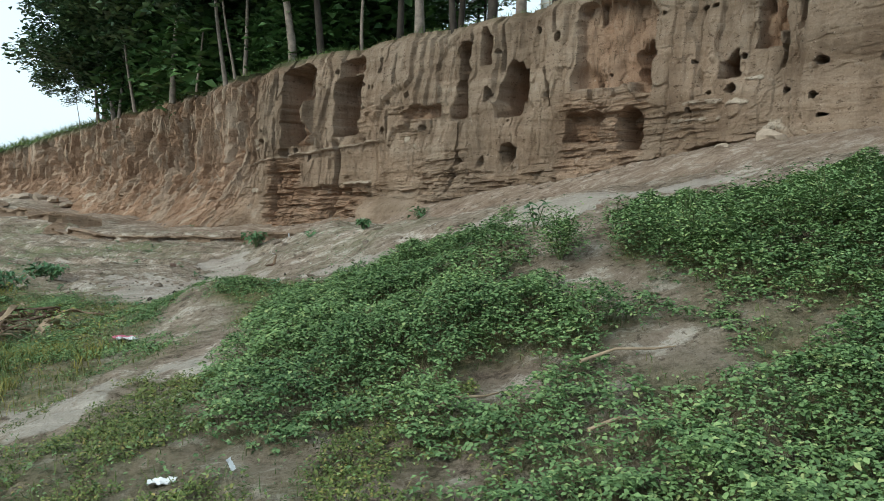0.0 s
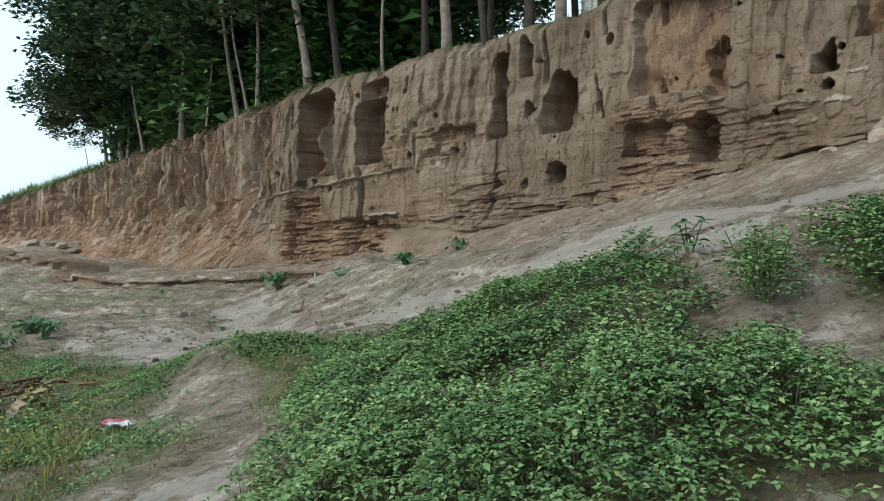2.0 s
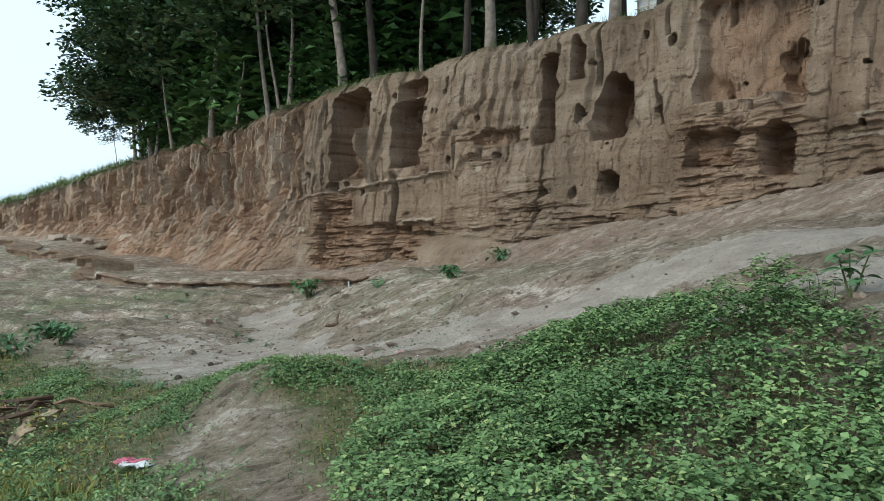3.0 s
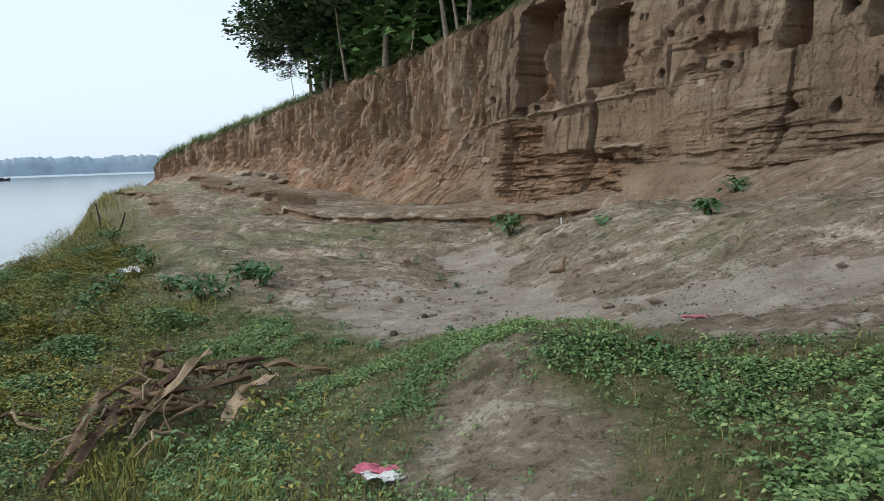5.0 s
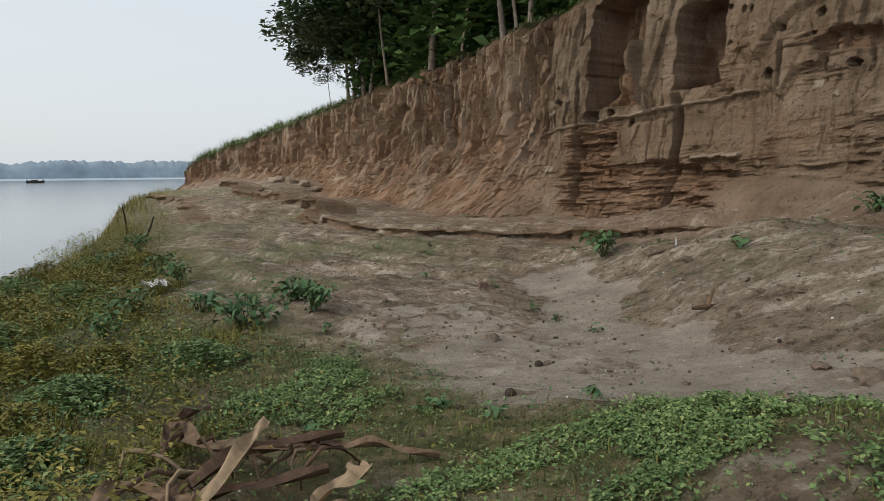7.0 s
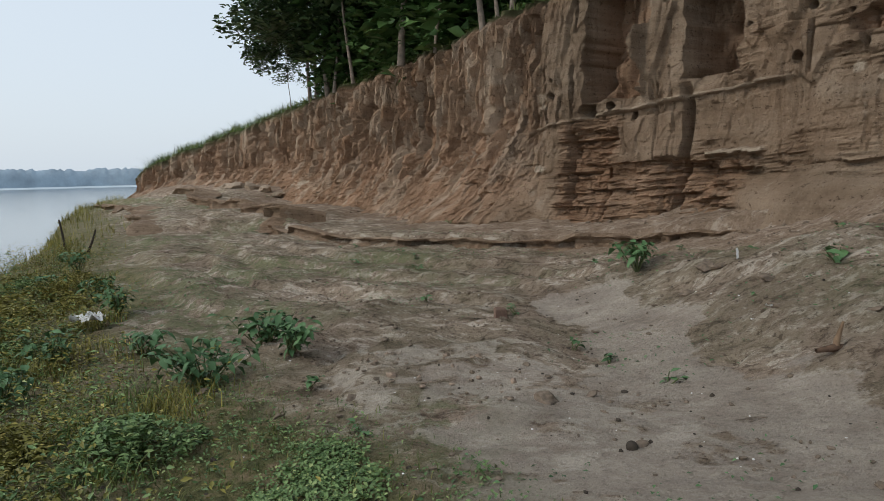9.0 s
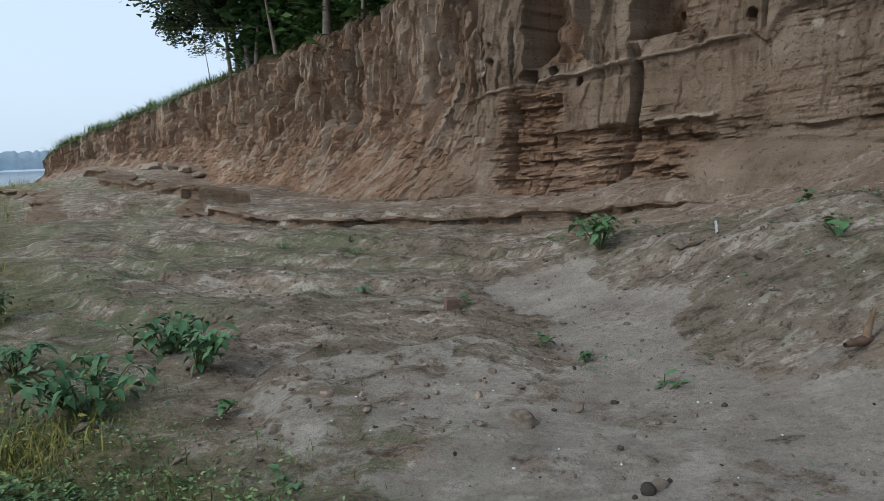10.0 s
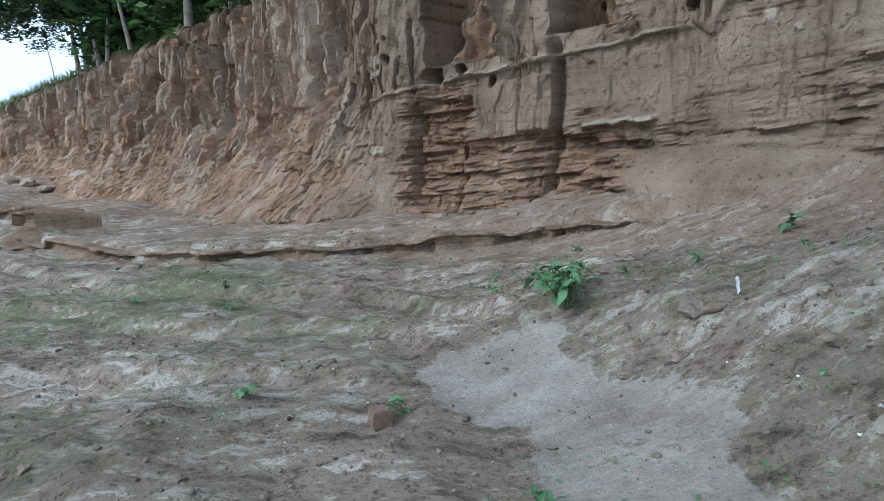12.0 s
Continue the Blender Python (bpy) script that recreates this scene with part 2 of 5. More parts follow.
def empty(name, m, label, category, group="", kind=""):
    ob = new(name)
    ob.matrix_basis = m
    return tagged(ob, label, category, group, kind)


def bm_mesh(name, bm, mat, smooth=True):
    me = bpy.data.meshes.new(name)
    for f in bm.faces:
        f.smooth = smooth
    bm.to_mesh(me)
    bm.free()
    me.materials.append(mat)
    return me


def tube(points, radii, sides=7):
    """Verts and quads of a swept tube."""
    points = np.asarray(points, float)
    verts, faces = [], []
    for i, p in enumerate(points):
        d = Vector(points[min(i + 1, len(points) - 1)] - points[max(i - 1, 0)]).normalized()
        a = d.orthogonal().normalized() if abs(d.z) < 0.9 else d.cross(Vector((0, 1, 0))).normalized()
        b = d.cross(a)
        for k in range(sides):
            w = 2 * math.pi * k / sides
            verts.append(p + radii[i] * (np.array(a) * math.cos(w) + np.array(b) * math.sin(w)))
    for i in range(len(points) - 1):
        for k in range(sides):
            k2 = (k + 1) % sides
            faces.append((i * sides + k, i * sides + k2, (i + 1) * sides + k2, (i + 1) * sides + k))
    return verts, faces


def join(pieces):
    verts, faces, o = [], [], 0
    for v, f in pieces:
        verts.extend(v)
        faces.extend([tuple(i + o for i in q) for q in f])
        o += len(v)
    return np.array(verts), np.array(faces)


def leaves(centre, size, rng, up=0.5, aspect=0.55):
    """Verts and tris of folded, pointed leaves at the centres, one island each."""
    k = len(centre)
    size = np.broadcast_to(size, (k,))
    az = rng.uniform(0, 2 * np.pi, k)
    nz = rng.uniform(up - 0.45, up + 0.45, k)
    d = np.stack([np.cos(az), np.sin(az), nz - 0.35], 1)
    d /= np.linalg.norm(d, axis=1)[:, None]
    side = np.cross(d, np.array([0, 0, 1.0]) + rng.normal(0, 0.35, (k, 3)))
    side /= np.linalg.norm(side, axis=1)[:, None]
    nrm = np.cross(side, d)
    s = size[:, None]
    base = centre - d * s * 0.5
    tip = centre + d * s * 0.5 - nrm * s * 0.12
    mid = centre - d * s * 0.02
    lft = mid + side * s * aspect * 0.5 + nrm * s * 0.1
    rgt = mid - side * s * aspect * 0.5 + nrm * s * 0.1
    verts = np.stack([base, lft, tip, rgt], 1).reshape(-1, 3)
    i = np.arange(k)[:, None] * 4
    faces = np.concatenate([i + [0, 2, 1], i + [0, 3, 2]], 0)
    return verts, faces


def sprigs(tops, size, rng, per=4, tilt=0.3):
    """Rosettes of oval leaves that spread round each stem tip, one island a leaf."""
    k = len(tops)
    size = np.repeat(np.broadcast_to(size, (k,)), per) * rng.uniform(0.7, 1.2, k * per)
    az = np.repeat(rng.uniform(0, 2 * np.pi, k), per) + np.tile(np.arange(per), k) * (2 * np.pi / per) + rng.normal(0, 0.35, k * per)
    d = np.stack([np.cos(az), np.sin(az), rng.normal(-0.05, tilt, k * per)], 1)
    d /= np.linalg.norm(d, axis=1)[:, None]
    side = np.cross(d, np.array([0, 0, 1.0]) + rng.normal(0, 0.22, (k * per, 3)))
    side /= np.linalg.norm(side, axis=1)[:, None]
    nrm = np.cross(side, d)
    s = size[:, None]
    base = np.repeat(tops, per, 0) + d * s * 0.1 + np.array([0, 0, 1.0]) * rng.uniform(-0.35, 0.1, (k * per, 1)) * s
    row = [base, base + d * s * 0.5 + side * s * 0.36 + nrm * s * 0.09, base + d * s * 0.5 - side * s * 0.36 + nrm * s * 0.09, base + d * s * 1.05 - nrm * s * 0.1]
    i = np.arange(k * per)[:, None] * 4
    faces = np.concatenate([i + [0, 3, 1], i + [0, 2, 3]], 0)
    return np.stack(row, 1).reshape(-1, 3), faces


def blades(root, height, width, rng, bend=0.5):
    k = len(root)
    height = np.broadcast_to(height, (k,))[:, None]
    az = rng.uniform(0, 2 * np.pi, k)
    d = np.stack([np.cos(az), np.sin(az), np.zeros(k)], 1)
    side = np.stack([-np.sin(az), np.cos(az), np.zeros(k)], 1)
    lean = d * rng.uniform(0.1, bend, (k, 1)) * height
    w = np.broadcast_to(width, (k,))[:, None]
    mid = root + lean * 0.35 + np.array([0, 0, 0.6]) * height
    tip = root + lean + np.array([0, 0, 0.95]) * height
    verts = np.stack([root - side * w * 0.5, root + side * w * 0.5, mid + side * w * 0.4, mid - side * w * 0.4, tip], 1).reshape(-1, 3)
    i = np.arange(k)[:, None] * 5
    faces = np.concatenate([i + [0, 1, 2], i + [0, 2, 3], i + [3, 2, 4]], 0)
    return verts, faces


# ---- the plan ----
WATER_Z = -4.5
CLIFF = np.array([(13, 4.2), (4.92, 12.2), (2.4, 14.8), (1, 16.2), (-1.6, 19.2), (-2.6, 20.2), (-5.5, 22.2), (-7.5, 23.8),
                  (-10, 27.5), (-16, 34.5), (-22, 41), (-28, 46), (-33, 48.8), (-38, 50), (-44, 50.5)], float)
CLIFF_U = np.r_[0, np.cumsum(np.hypot(*np.diff(CLIFF, axis=0).T))]
EDGE = np.array([(3, -12), (-1.2, 0), (-3.6, 6.0), (-6.0, 9.2), (-9.6, 12.6), (-13.2, 16.7), (-18.4, 23.4), (-28, 34), (-33, 40.5), (-36.5, 47), (-38, 60)], float)


def foot_z(u):
    return np.interp(u, [0, 10, 11.5, 13.4, 14.6, 17.5, 20, 22.7, 25, 28, 31, 42, 50, 58, 66, 76],
                     [3.0, 2.25, 2.1, 1.75, 1.55, 1.3, 0.92, 0.6, 0.32, 0.25, 0.0, -0.4, -0.2, 0.2, 0.3, -1.5])


def crest_z(u):
    return np.interp(u, [0, 10.3, 12.6, 16, 19.7, 23.3, 27, 31.5, 40, 49, 54.5, 60, 64.6, 68.7, 76],
                     [5.45, 5.42, 5.46, 5.42, 5.45, 5.52, 5.25, 5.28, 5.32, 5.1, 4.75, 4.2, 3.35, 2.2, -1.0])


def along(line, x, y):
    """Signed distance from a polyline (positive to its left-hand side as it runs) and the length along it."""
    x, y = np.asarray(x, float), np.asarray(y, float)
    best = np.full(x.shape, 1e9)
    sgn = np.ones(x.shape)
    at = np.zeros(x.shape)
    perp = np.zeros(x.shape)
    run = 0.0
    for (ax, ay), (bx, by) in zip(line[:-1], line[1:]):
        ex, ey = bx - ax, by - ay
        n = math.hypot(ex, ey)
        k = np.clip(((x - ax) * ex + (y - ay) * ey) / n ** 2, 0, 1)
        dx, dy = x - ax - k * ex, y - ay - k * ey
        d = np.hypot(dx, dy)
        c = ex * (y - ay) - ey * (x - ax)
        p = np.abs(c) / n
        near = (d < best - 1e-7) | ((d < best + 1e-7) & (p > perp))
        best, sgn, at, perp = np.where(near, d, best), np.where(near, np.sign(c), sgn), np.where(near, run + k * n, at), np.where(near, p, perp)
        run += n
    return best * np.where(sgn == 0, 1, sgn), at


def pathline(points, x, y):
    return np.abs(along(np.array(points, float), x, y)[0])


CHANNEL = [(-4.5, 14.7), (-4.1, 13.2), (-3.4, 11.0), (-2.0, 9.8), (0.5, 9.2), (3.5, 9.0)]


def leaf_cover(x, y):
    """Density of the leafy ground cover on the mound, 0 to 1."""
    wob = 0.35 * fbm(x * 1.1, y * 1.1, 46, 3) + 0.12 * fbm(x * 5, y * 5, 47, 2)
    m = 1 - sstep(0.8, 1.05, np.hypot((x + 0.45) / 1.2, (y - 5.75) / 1.9) + wob)
    m = np.maximum(m, 1 - sstep(0.75, 1.05, np.hypot((x + 0.1) / 0.75, (y - 7.3) / 1.0) + wob))
    m = np.maximum(m, 1 - sstep(0.75, 1.05, np.hypot((x - 0.5) / 0.75, (y - 4.45) / 0.7) + wob))
    m = np.maximum(m, 1 - sstep(0.8, 1.05, np.hypot((x - 2.7) / 1.5, (y - 4.9) / 1.35) + wob))
    m = np.maximum(m, sstep(-0.3, 0.1, x + 1.2 * wob - 0.25 * (2.9 - y)) * (1 - sstep(2.9, 3.3, y - 0.35 * (x - 0.8) + wob)) * sstep(-1, 0.5, y))
    m = np.maximum(m, 0.55 * (1 - sstep(0.8, 1.1, np.hypot((x - 0.6) / 1.3, (y - 3.8) / 0.9) + wob)))
    m = np.maximum(m, 0.8 * (1 - sstep(0.7, 1.1, np.hypot((x + 0.5) / 1.0, (y - 4.0) / 0.8) + wob)))
    for hx, hy, r in ((0.3, 3.75, 0.3), (1.25, 3.7, 0.42), (1.1, 4.7, 0.35), (-0.45, 3.3, 0.3)):
        m = m * sstep(0.6, 1.1, np.hypot(x - hx, y - hy) / r + 1.2 * wob)
    return m * (0.5 + 0.5 * sstep(-0.3, 0.15, fbm(x * 2.1, y * 2.1, 48, 3)))


def masks(x, y):
    """Sand, turf, red rubble and pale patches of the ground, 0 to 1."""
    wob = fbm(x * 0.8, y * 0.8, 40, 4)
    fine = fbm(x * 3, y * 3, 44, 3)
    bank = along(EDGE, x, y)[0]
    sand = 1 - sstep(0.2, 0.95, pathline(CHANNEL, x, y) + 0.6 * wob + 0.3 * fine + 0.1)
    sand = np.maximum(sand, 1 - sstep(0.8, 1.5, np.hypot((x + 4.0) / 1.35, (y - 11.0) / 1.15) + 0.7 * wob + 0.3 * fine))
    sand = np.maximum(sand, (1 - sstep(0.3, 0.9, pathline([(-6, 14.5), (-9, 18.5), (-14, 24)], x, y) + 0.5 * wob)) * 0.3)
    cover = leaf_cover(x, y)
    sand = sand * (1 - 0.55 * sstep(0.12, 0.28, fbm(x * 0.9 + 3, y * 1.7, 63, 4)))
    strip = (1 - sstep(0.45, 0.9, pathline([(-7.0, 10.9), (-4.8, 9.3), (-2.8, 8.5), (-0.9, 7.4)], x, y) + 0.5 * wob))
    slope = sstep(-1.6, -0.2, bank + 1.3 * wob) * (0.75 + 0.4 * fine)
    left = (1 - sstep(0.7, 1.5, np.hypot((x + 4.3) / 1.2, (y - 7.8) / 1.0) + 0.5 * wob)) * 0.9
    left = np.maximum(left, 1 - sstep(0.7, 1.2, np.hypot((x + 1.6) / 0.6, (y - 6.8) / 1.2) + 0.4 * wob))
    front = sstep(0.0, 0.5, fbm(x * 1.6, y * 1.6, 62, 3) + 0.25) * (1 - sstep(3.4, 4.4, y)) * 0.75
    turf = np.clip(np.maximum.reduce([cover, strip, slope, left, front]) + 0.25 * fine * (cover + strip), 0, 1)
    bare = 1 - sstep(0.2, 0.5, pathline([(-3.2, 4.6), (-1.9, 4.4), (-2.0, 6.2), (-2.9, 7.2), (-2.9, 7.9)], x, y) + 0.4 * wob)
    turf = turf * (1 - 0.9 * bare)
    rub = np.maximum((1 - sstep(0.3, 0.9, np.hypot((x + 5.6) / 1.1, y - 11.8) + 0.5 * wob)) * 0.12, 0.7 * (1 - sstep(1.6, 2.6, np.abs(along(CLIFF, x, y)[0]) + 0.8 * wob)))
    pale = 1 - sstep(0.25, 0.45, np.hypot((x - 0.95) / 1.5, (y - 6.55)) + 0.25 * wob)
    pale = np.maximum(pale, 0.55 * sstep(-0.1, 0.3, fbm(x * 1.5, y * 1.5, 99, 3)) * (1 - sstep(5.0, 5.8, y)) * (1 - sstep(-1.3, -0.7, x)) * (1 - turf))
    pale = np.maximum(pale, 0.45 * (1 - sstep(0.6, 1.2, np.hypot((x + 5.5) / 1.7, (y - 11.3) / 1.6) + wob)) * sstep(-0.1, 0.1, fbm(x * 2.2, y * 2.2, 96, 4)) * (1 - turf))
    return sand * (1 - turf * 0.8), turf, rub, pale


def ground_z(x, y, fine=True):
    front, u = along(CLIFF, x, y)
    bank, by_edge = along(EDGE, x, y)
    base = np.interp(x + 0.1 * np.clip(y - 9, 0, 8), [-60, -12, -5, -4, -3, -2, -1, 0, 1, 2, 3, 5, 8, 30], [-0.4, -0.3, -0.17, -0.15, -0.04, 0.17, 0.42, 0.66, 0.92, 1.2, 1.45, 1.9, 2.4, 3.0])
    base = np.where(x > -3.5, base + (0.08 - base) * (1 - sstep(1.4, 6.2, y + 0.25 * x)) * sstep(-3.5, -2.0, x), base)
    z = base
    z = z - 0.05 * (1 - sstep(0.2, 1.0, pathline(CHANNEL, x, y)))
    z = z + 0.1 * sstep(16.5, 20.5, y) * (1 - sstep(-2, 0, x))
    z = z + 0.3 * np.exp(-(pathline([(1.6, 9.3), (-1.6, 12.4)], x, y) / 1.05) ** 2)
    z = z + 0.14 * np.exp(-(((x + 2.35) / 0.7) ** 2 + ((y - 14.1) / 0.7) ** 2)) + 0.18 * np.exp(-(((x + 2.9) / 0.9) ** 2 + ((y - 8.9) / 0.8) ** 2))
    z = z + 0.15 * np.exp(-(((x - 0.6) / 1.0) ** 2 + ((y - 6.1) / 0.9) ** 2))
    z = z + 0.36 * np.exp(-(((x + 2.4) / 1.4) ** 2 + ((y - 14.2) / 1.5) ** 2)) + 0.26 * np.exp(-(((x + 2.6) / 0.8) ** 2 + ((y - 8.0) / 0.7) ** 2))
    z = z + 0.26 * np.exp(-(((x + 3.9) / 1.0) ** 2 + ((y - 15.5) / 1.0) ** 2))
    z = z + 0.22 * np.exp(-(((x - 1.2) / 1.2) ** 2 + ((y - 6.6) / 0.9) ** 2))
    # talus at the foot of the bluff, and the bench before it that ends in a small eroded step
    reach = np.interp(u, [0, 13, 16, 18, 21, 24, 30], [2.6, 2.4, 1.9, 1.35, 1.3, 1.6, 2.6])
    near = 1 - sstep(0.0, 1.0, front / reach)
    talus = z + (np.maximum(foot_z(u) + 0.05, z) - z) * near ** 1.3
    bench = sstep(19.3, 21.2, u) * (1 - sstep(40, 46, u))
    edge = np.interp(u, [19, 21, 22.8, 25, 26, 28, 31, 36, 44], [0.8, 0.95, 1.25, 2.1, 2.7, 3.7, 4.6, 5.6, 6.0]) + 0.16 * fbm(u * 0.9, u * 0, 71, 3) + 0.07 * fbm(u * 5, u * 0, 72, 2)
    rim = np.clip(front / edge, 0, 1)
    shelf = z + 0.22 + (np.maximum(foot_z(u) + 0.03, z + 0.24) - z - 0.22) * (1 - rim) ** 1.4 - 0.05 * sstep(0.75, 1.0, rim) * np.abs(fbm(u * 3, front * 3, 73, 2))
    edge = edge - 0.2
    z = talus + (np.where(front < edge + 0.035, z + (shelf - z) * (1 - sstep(-0.035, 0.035, front - edge)), z) - talus) * bench
    # low washed ledges over the flat
    q = front * 0.8 + 1.5 * fbm(x * 0.35, y * 0.35, 111, 3)
    rise = q - np.floor(q)
    z = z + 0.15 * (rise - sstep(0.82, 0.98, rise)) * sstep(10.5, 13, y) * (1 - sstep(-3.5, -2.0, x)) * sstep(3.2, 4.2, front) * (1 - sstep(24, 30, y)) * (1 - sstep(-1.5, 0, bank)) * sstep(0.5, 1.2, pathline(CHANNEL, x, y))
    # terraces below the far end of the bluff
    z = z + 0.3 * sstep(-0.1, 0.1, y - 24.6 - 0.6 * fbm(x * 0.5, x * 0, 74, 3) - 0.25 * fbm(x * 2, x * 0, 76, 2)) * (1 - sstep(-13.6, -12.6, x)) * (1 - sstep(52, 58, u)) * (1 - sstep(-3.0, -0.8, bank)) * (1 - 0.5 * bench * sstep(-0.6, 0.0, edge - front))
    ter = sstep(45, 51, u) * (1 - sstep(64, 72, u))
    for off, rise in ((9.0, 0.2), (5.2, 0.3), (2.4, 0.2)):
        z = z + ter * rise * (1 - sstep(-0.1, 0.1, front - off - 1.4 * fbm(u * 0.2, u * 0 + off, 75, 3)))
    # river bank
    fall = np.maximum(bank, 0)
    wide = np.interp(by_edge, [0, 22, 28, 34, 42, 80], [3.4, 3.4, 2.4, 1.6, 1.0, 1.0])
    z = z - np.where(fall < wide, 0.055 * fall ** 2, 0.055 * wide ** 2 + 1.7 * (fall - wide))
    z = z - 0.1 * sstep(-2.0, 0.0, bank)
    z = np.maximum(z, WATER_Z - 2.0)
    if fine:
        sand, turf, rub, pale = masks(x, y)
        dry = 1 - 0.75 * np.clip(sand, 0, 1)
        z = z + dry * (0.035 * fbm(x * 1.1, y * 1.1, 50, 3) + 0.03 * fbm(x * 4, y * 4, 51, 4))
        crust = 3.0 * fbm(x * 1.3, y * 1.7, 55, 4)
        z = z + dry * (1 - 0.7 * turf) * 0.022 * (np.floor(crust) + sstep(0.42, 0.58, crust - np.floor(crust)))
        ruts = vnoise(x * 1.6 + 0.6 * vnoise(x, y, 8), (x + y * 1.3) * 2.6, 53)
        z = z + dry * 0.018 * sstep(0.1, 0.3, ruts) + dry * 0.024 * vnoise(x * 6, y * 6, 57) + dry * 0.02 * np.abs(vnoise(x * 13, y * 13, 58))
        z = z + rub * (y < 13) * 0.05 * np.abs(vnoise(x * 11, y * 11, 54))
    return z


# ---- ground sheet ----
def spread(a, b, step, far, grow):
    mid = np.arange(a, b, step)
    lo, hi, s = [a], [mid[-1]], step
    while lo[-1] > -far:
        s *= grow
        lo.append(lo[-1] - s)
    s = step
    while hi[-1] < far:
        s *= grow
        hi.append(hi[-1] + s)
    return np.r_[lo[:0:-1], mid, hi[1:]]


gx = spread(-13.0, 5.0, 0.078, 60.0, 1.06)
gx = np.r_[-np.geomspace(2300, 64, 34), np.arange(-46, -13, 0.24), gx[gx >= -13.0]]
gx = np.r_[gx[gx <= 60], np.geomspace(64, 2300, 34)]
gy = spread(0.5, 21.5, 0.072, 60.0, 1.06)
gy = np.r_[-np.geomspace(2300, 64, 34), gy[(gy < 21.5) & (gy > -60)], np.arange(21.5, 52, 0.24), np.geomspace(54, 2300, 40)]
GX, GY = np.meshgrid(gx, gy)
GZ = ground_z(GX, GY)
far_front, _ = along(CLIFF, GX, GY)
GZ = np.where(far_front < -0.8, np.minimum(GZ, foot_z(_) - 0.4), GZ)
g_sand, g_turf, g_rub, g_pale = masks(GX, GY)
g_film = sstep(8, 11, GY) * (1 - sstep(-1.0, 0.5, GX - 0.25 * (GY - 12))) * sstep(3.1, 4.0, far_front) * sstep(-0.35, 0.25, fbm(GX * 0.5, GY * 0.5, 97, 3)) * sstep(0.9, 1.7, pathline(CHANNEL, GX, GY))
ground = new("ground", mesh_from("ground", np.stack([GX, GY, GZ], -1).reshape(-1, 3), grid_faces(len(gy), len(gx)), M_GROUND,
                                 {"sand": g_sand, "turf": g_turf, "red": g_rub, "pale": g_pale, "film": g_film}))
tagged(ground, "bare silty river bank with sandy wash, clods and turf patches", "ground", kind="structure")

# ---- river ----
wx = np.linspace(-2400, 2400, 25)
WX, WY = np.meshgrid(wx, wx)
river = new("water", mesh_from("water", np.stack([WX, WY, WX * 0 + WATER_Z], -1).reshape(-1, 3), grid_faces(25, 25), M_WATER))
tagged(river, "wide calm grey-blue river under an overcast sky", "river", kind="structure")

# ---- bluff ----
cu = np.r_[np.arange(1, 9.4, 0.2), np.arange(9.4, 29, 0.027), np.arange(29, 42, 0.038), np.arange(42, 70.3, 0.1)]
ck = np.linspace(0, 1, 195)
px_ = np.interp(cu, CLIFF_U, CLIFF[:, 0])
py_ = np.interp(cu, CLIFF_U, CLIFF[:, 1])
ker = np.ones(61) / 61
pad = lambda a: np.convolve(np.r_[np.full(30, a[0]) + (a[0] - a[30:0:-1]) * 0, a, np.full(30, a[-1])], ker, "valid")
px_s, py_s = pad(px_), pad(py_)
tx, ty = np.gradient(px_s), np.gradient(py_s)
tn = np.hypot(tx, ty)
nx_, ny_ = -ty / tn, tx / tn          # outward, to the open side


def niche(u, z, u0, u1, z0, z1, depth, seed, soft=0.03):
    """A broken-out recess: ragged upright sides, an arched head and a crumbly sill."""
    wob = 0.2 * fbm(u * 1.6, z * 1.9, seed, 4)
    arch = np.clip((u - 0.5 * (u0 + u1)) / (0.5 * (u1 - u0)), -1, 1) ** 2 * min(0.14, 0.2 * (z1 - z0))
    wz = 0.16 * fbm(u * 3.0 + 5, z * 1.5, seed + 3, 3)
    m = sstep(u0 - soft, u0 + soft, u + wob) * (1 - sstep(u1 - soft, u1 + soft, u + wob))
    m = m * sstep(z0 - soft, z0 + soft, z + wz * 0.35) * (1 - sstep(z1 - 0.04, z1 + 0.04, z + arch + wz))
    return m * depth * (1.0 + 0.6 * sstep(-0.3, 0.3, fbm(u * 1.8, z * 0.9, seed + 6, 3)))


def hole(u, z, hu, hz, r, depth, tall=1.0):
    d = np.hypot(u - hu, (z - hz) / tall) * (1 + 0.15 * vnoise(u * 14 + hu, z * 14, 4))
    return depth * (1 - sstep(r * 0.75, r * 1.1, d))


def window(q, a, b, s):
    return sstep(a - s, a + s, q) * (1 - sstep(b - s, b + s, q))


def stepped(q, s=0.06):
    return np.floor(q) + sstep(0.5 - s, 0.5 + s, q - np.floor(q))


NICHES = [  # along, along, low, high, depth
    (23.85, 25.35, 2.75, 5.1, 0.75), (21.9, 23.0, 2.98, 4.75, 0.95), (21.95, 22.85, 4.75, 5.2, 0.3), (17.75, 18.45, 3.15, 4.95, 0.7), (17.05, 17.45, 4.35, 5.1, 0.35),
    (16.05, 16.75, 3.08, 4.25, 0.65), (12.95, 14.6, 3.5, 5.15, 0.3), (13.0, 13.35, 3.3, 4.3, 0.3), (13.9, 14.85, 2.4, 3.0, 0.4), (13.05, 13.55, 2.2, 3.05, 0.5),
    (11.3, 11.55, 3.4, 3.8, 0.5), (18.95, 20.0, 3.25, 3.62, 0.3), (9.0, 9.6, 3.0, 4.4, 0.5), (10.6, 11.1, 3.9, 5.0, 0.3), (22.3, 23.4, 0.45, 1.5, 0.14), (24.5, 25.6, 0.3, 2.2, 0.1)]
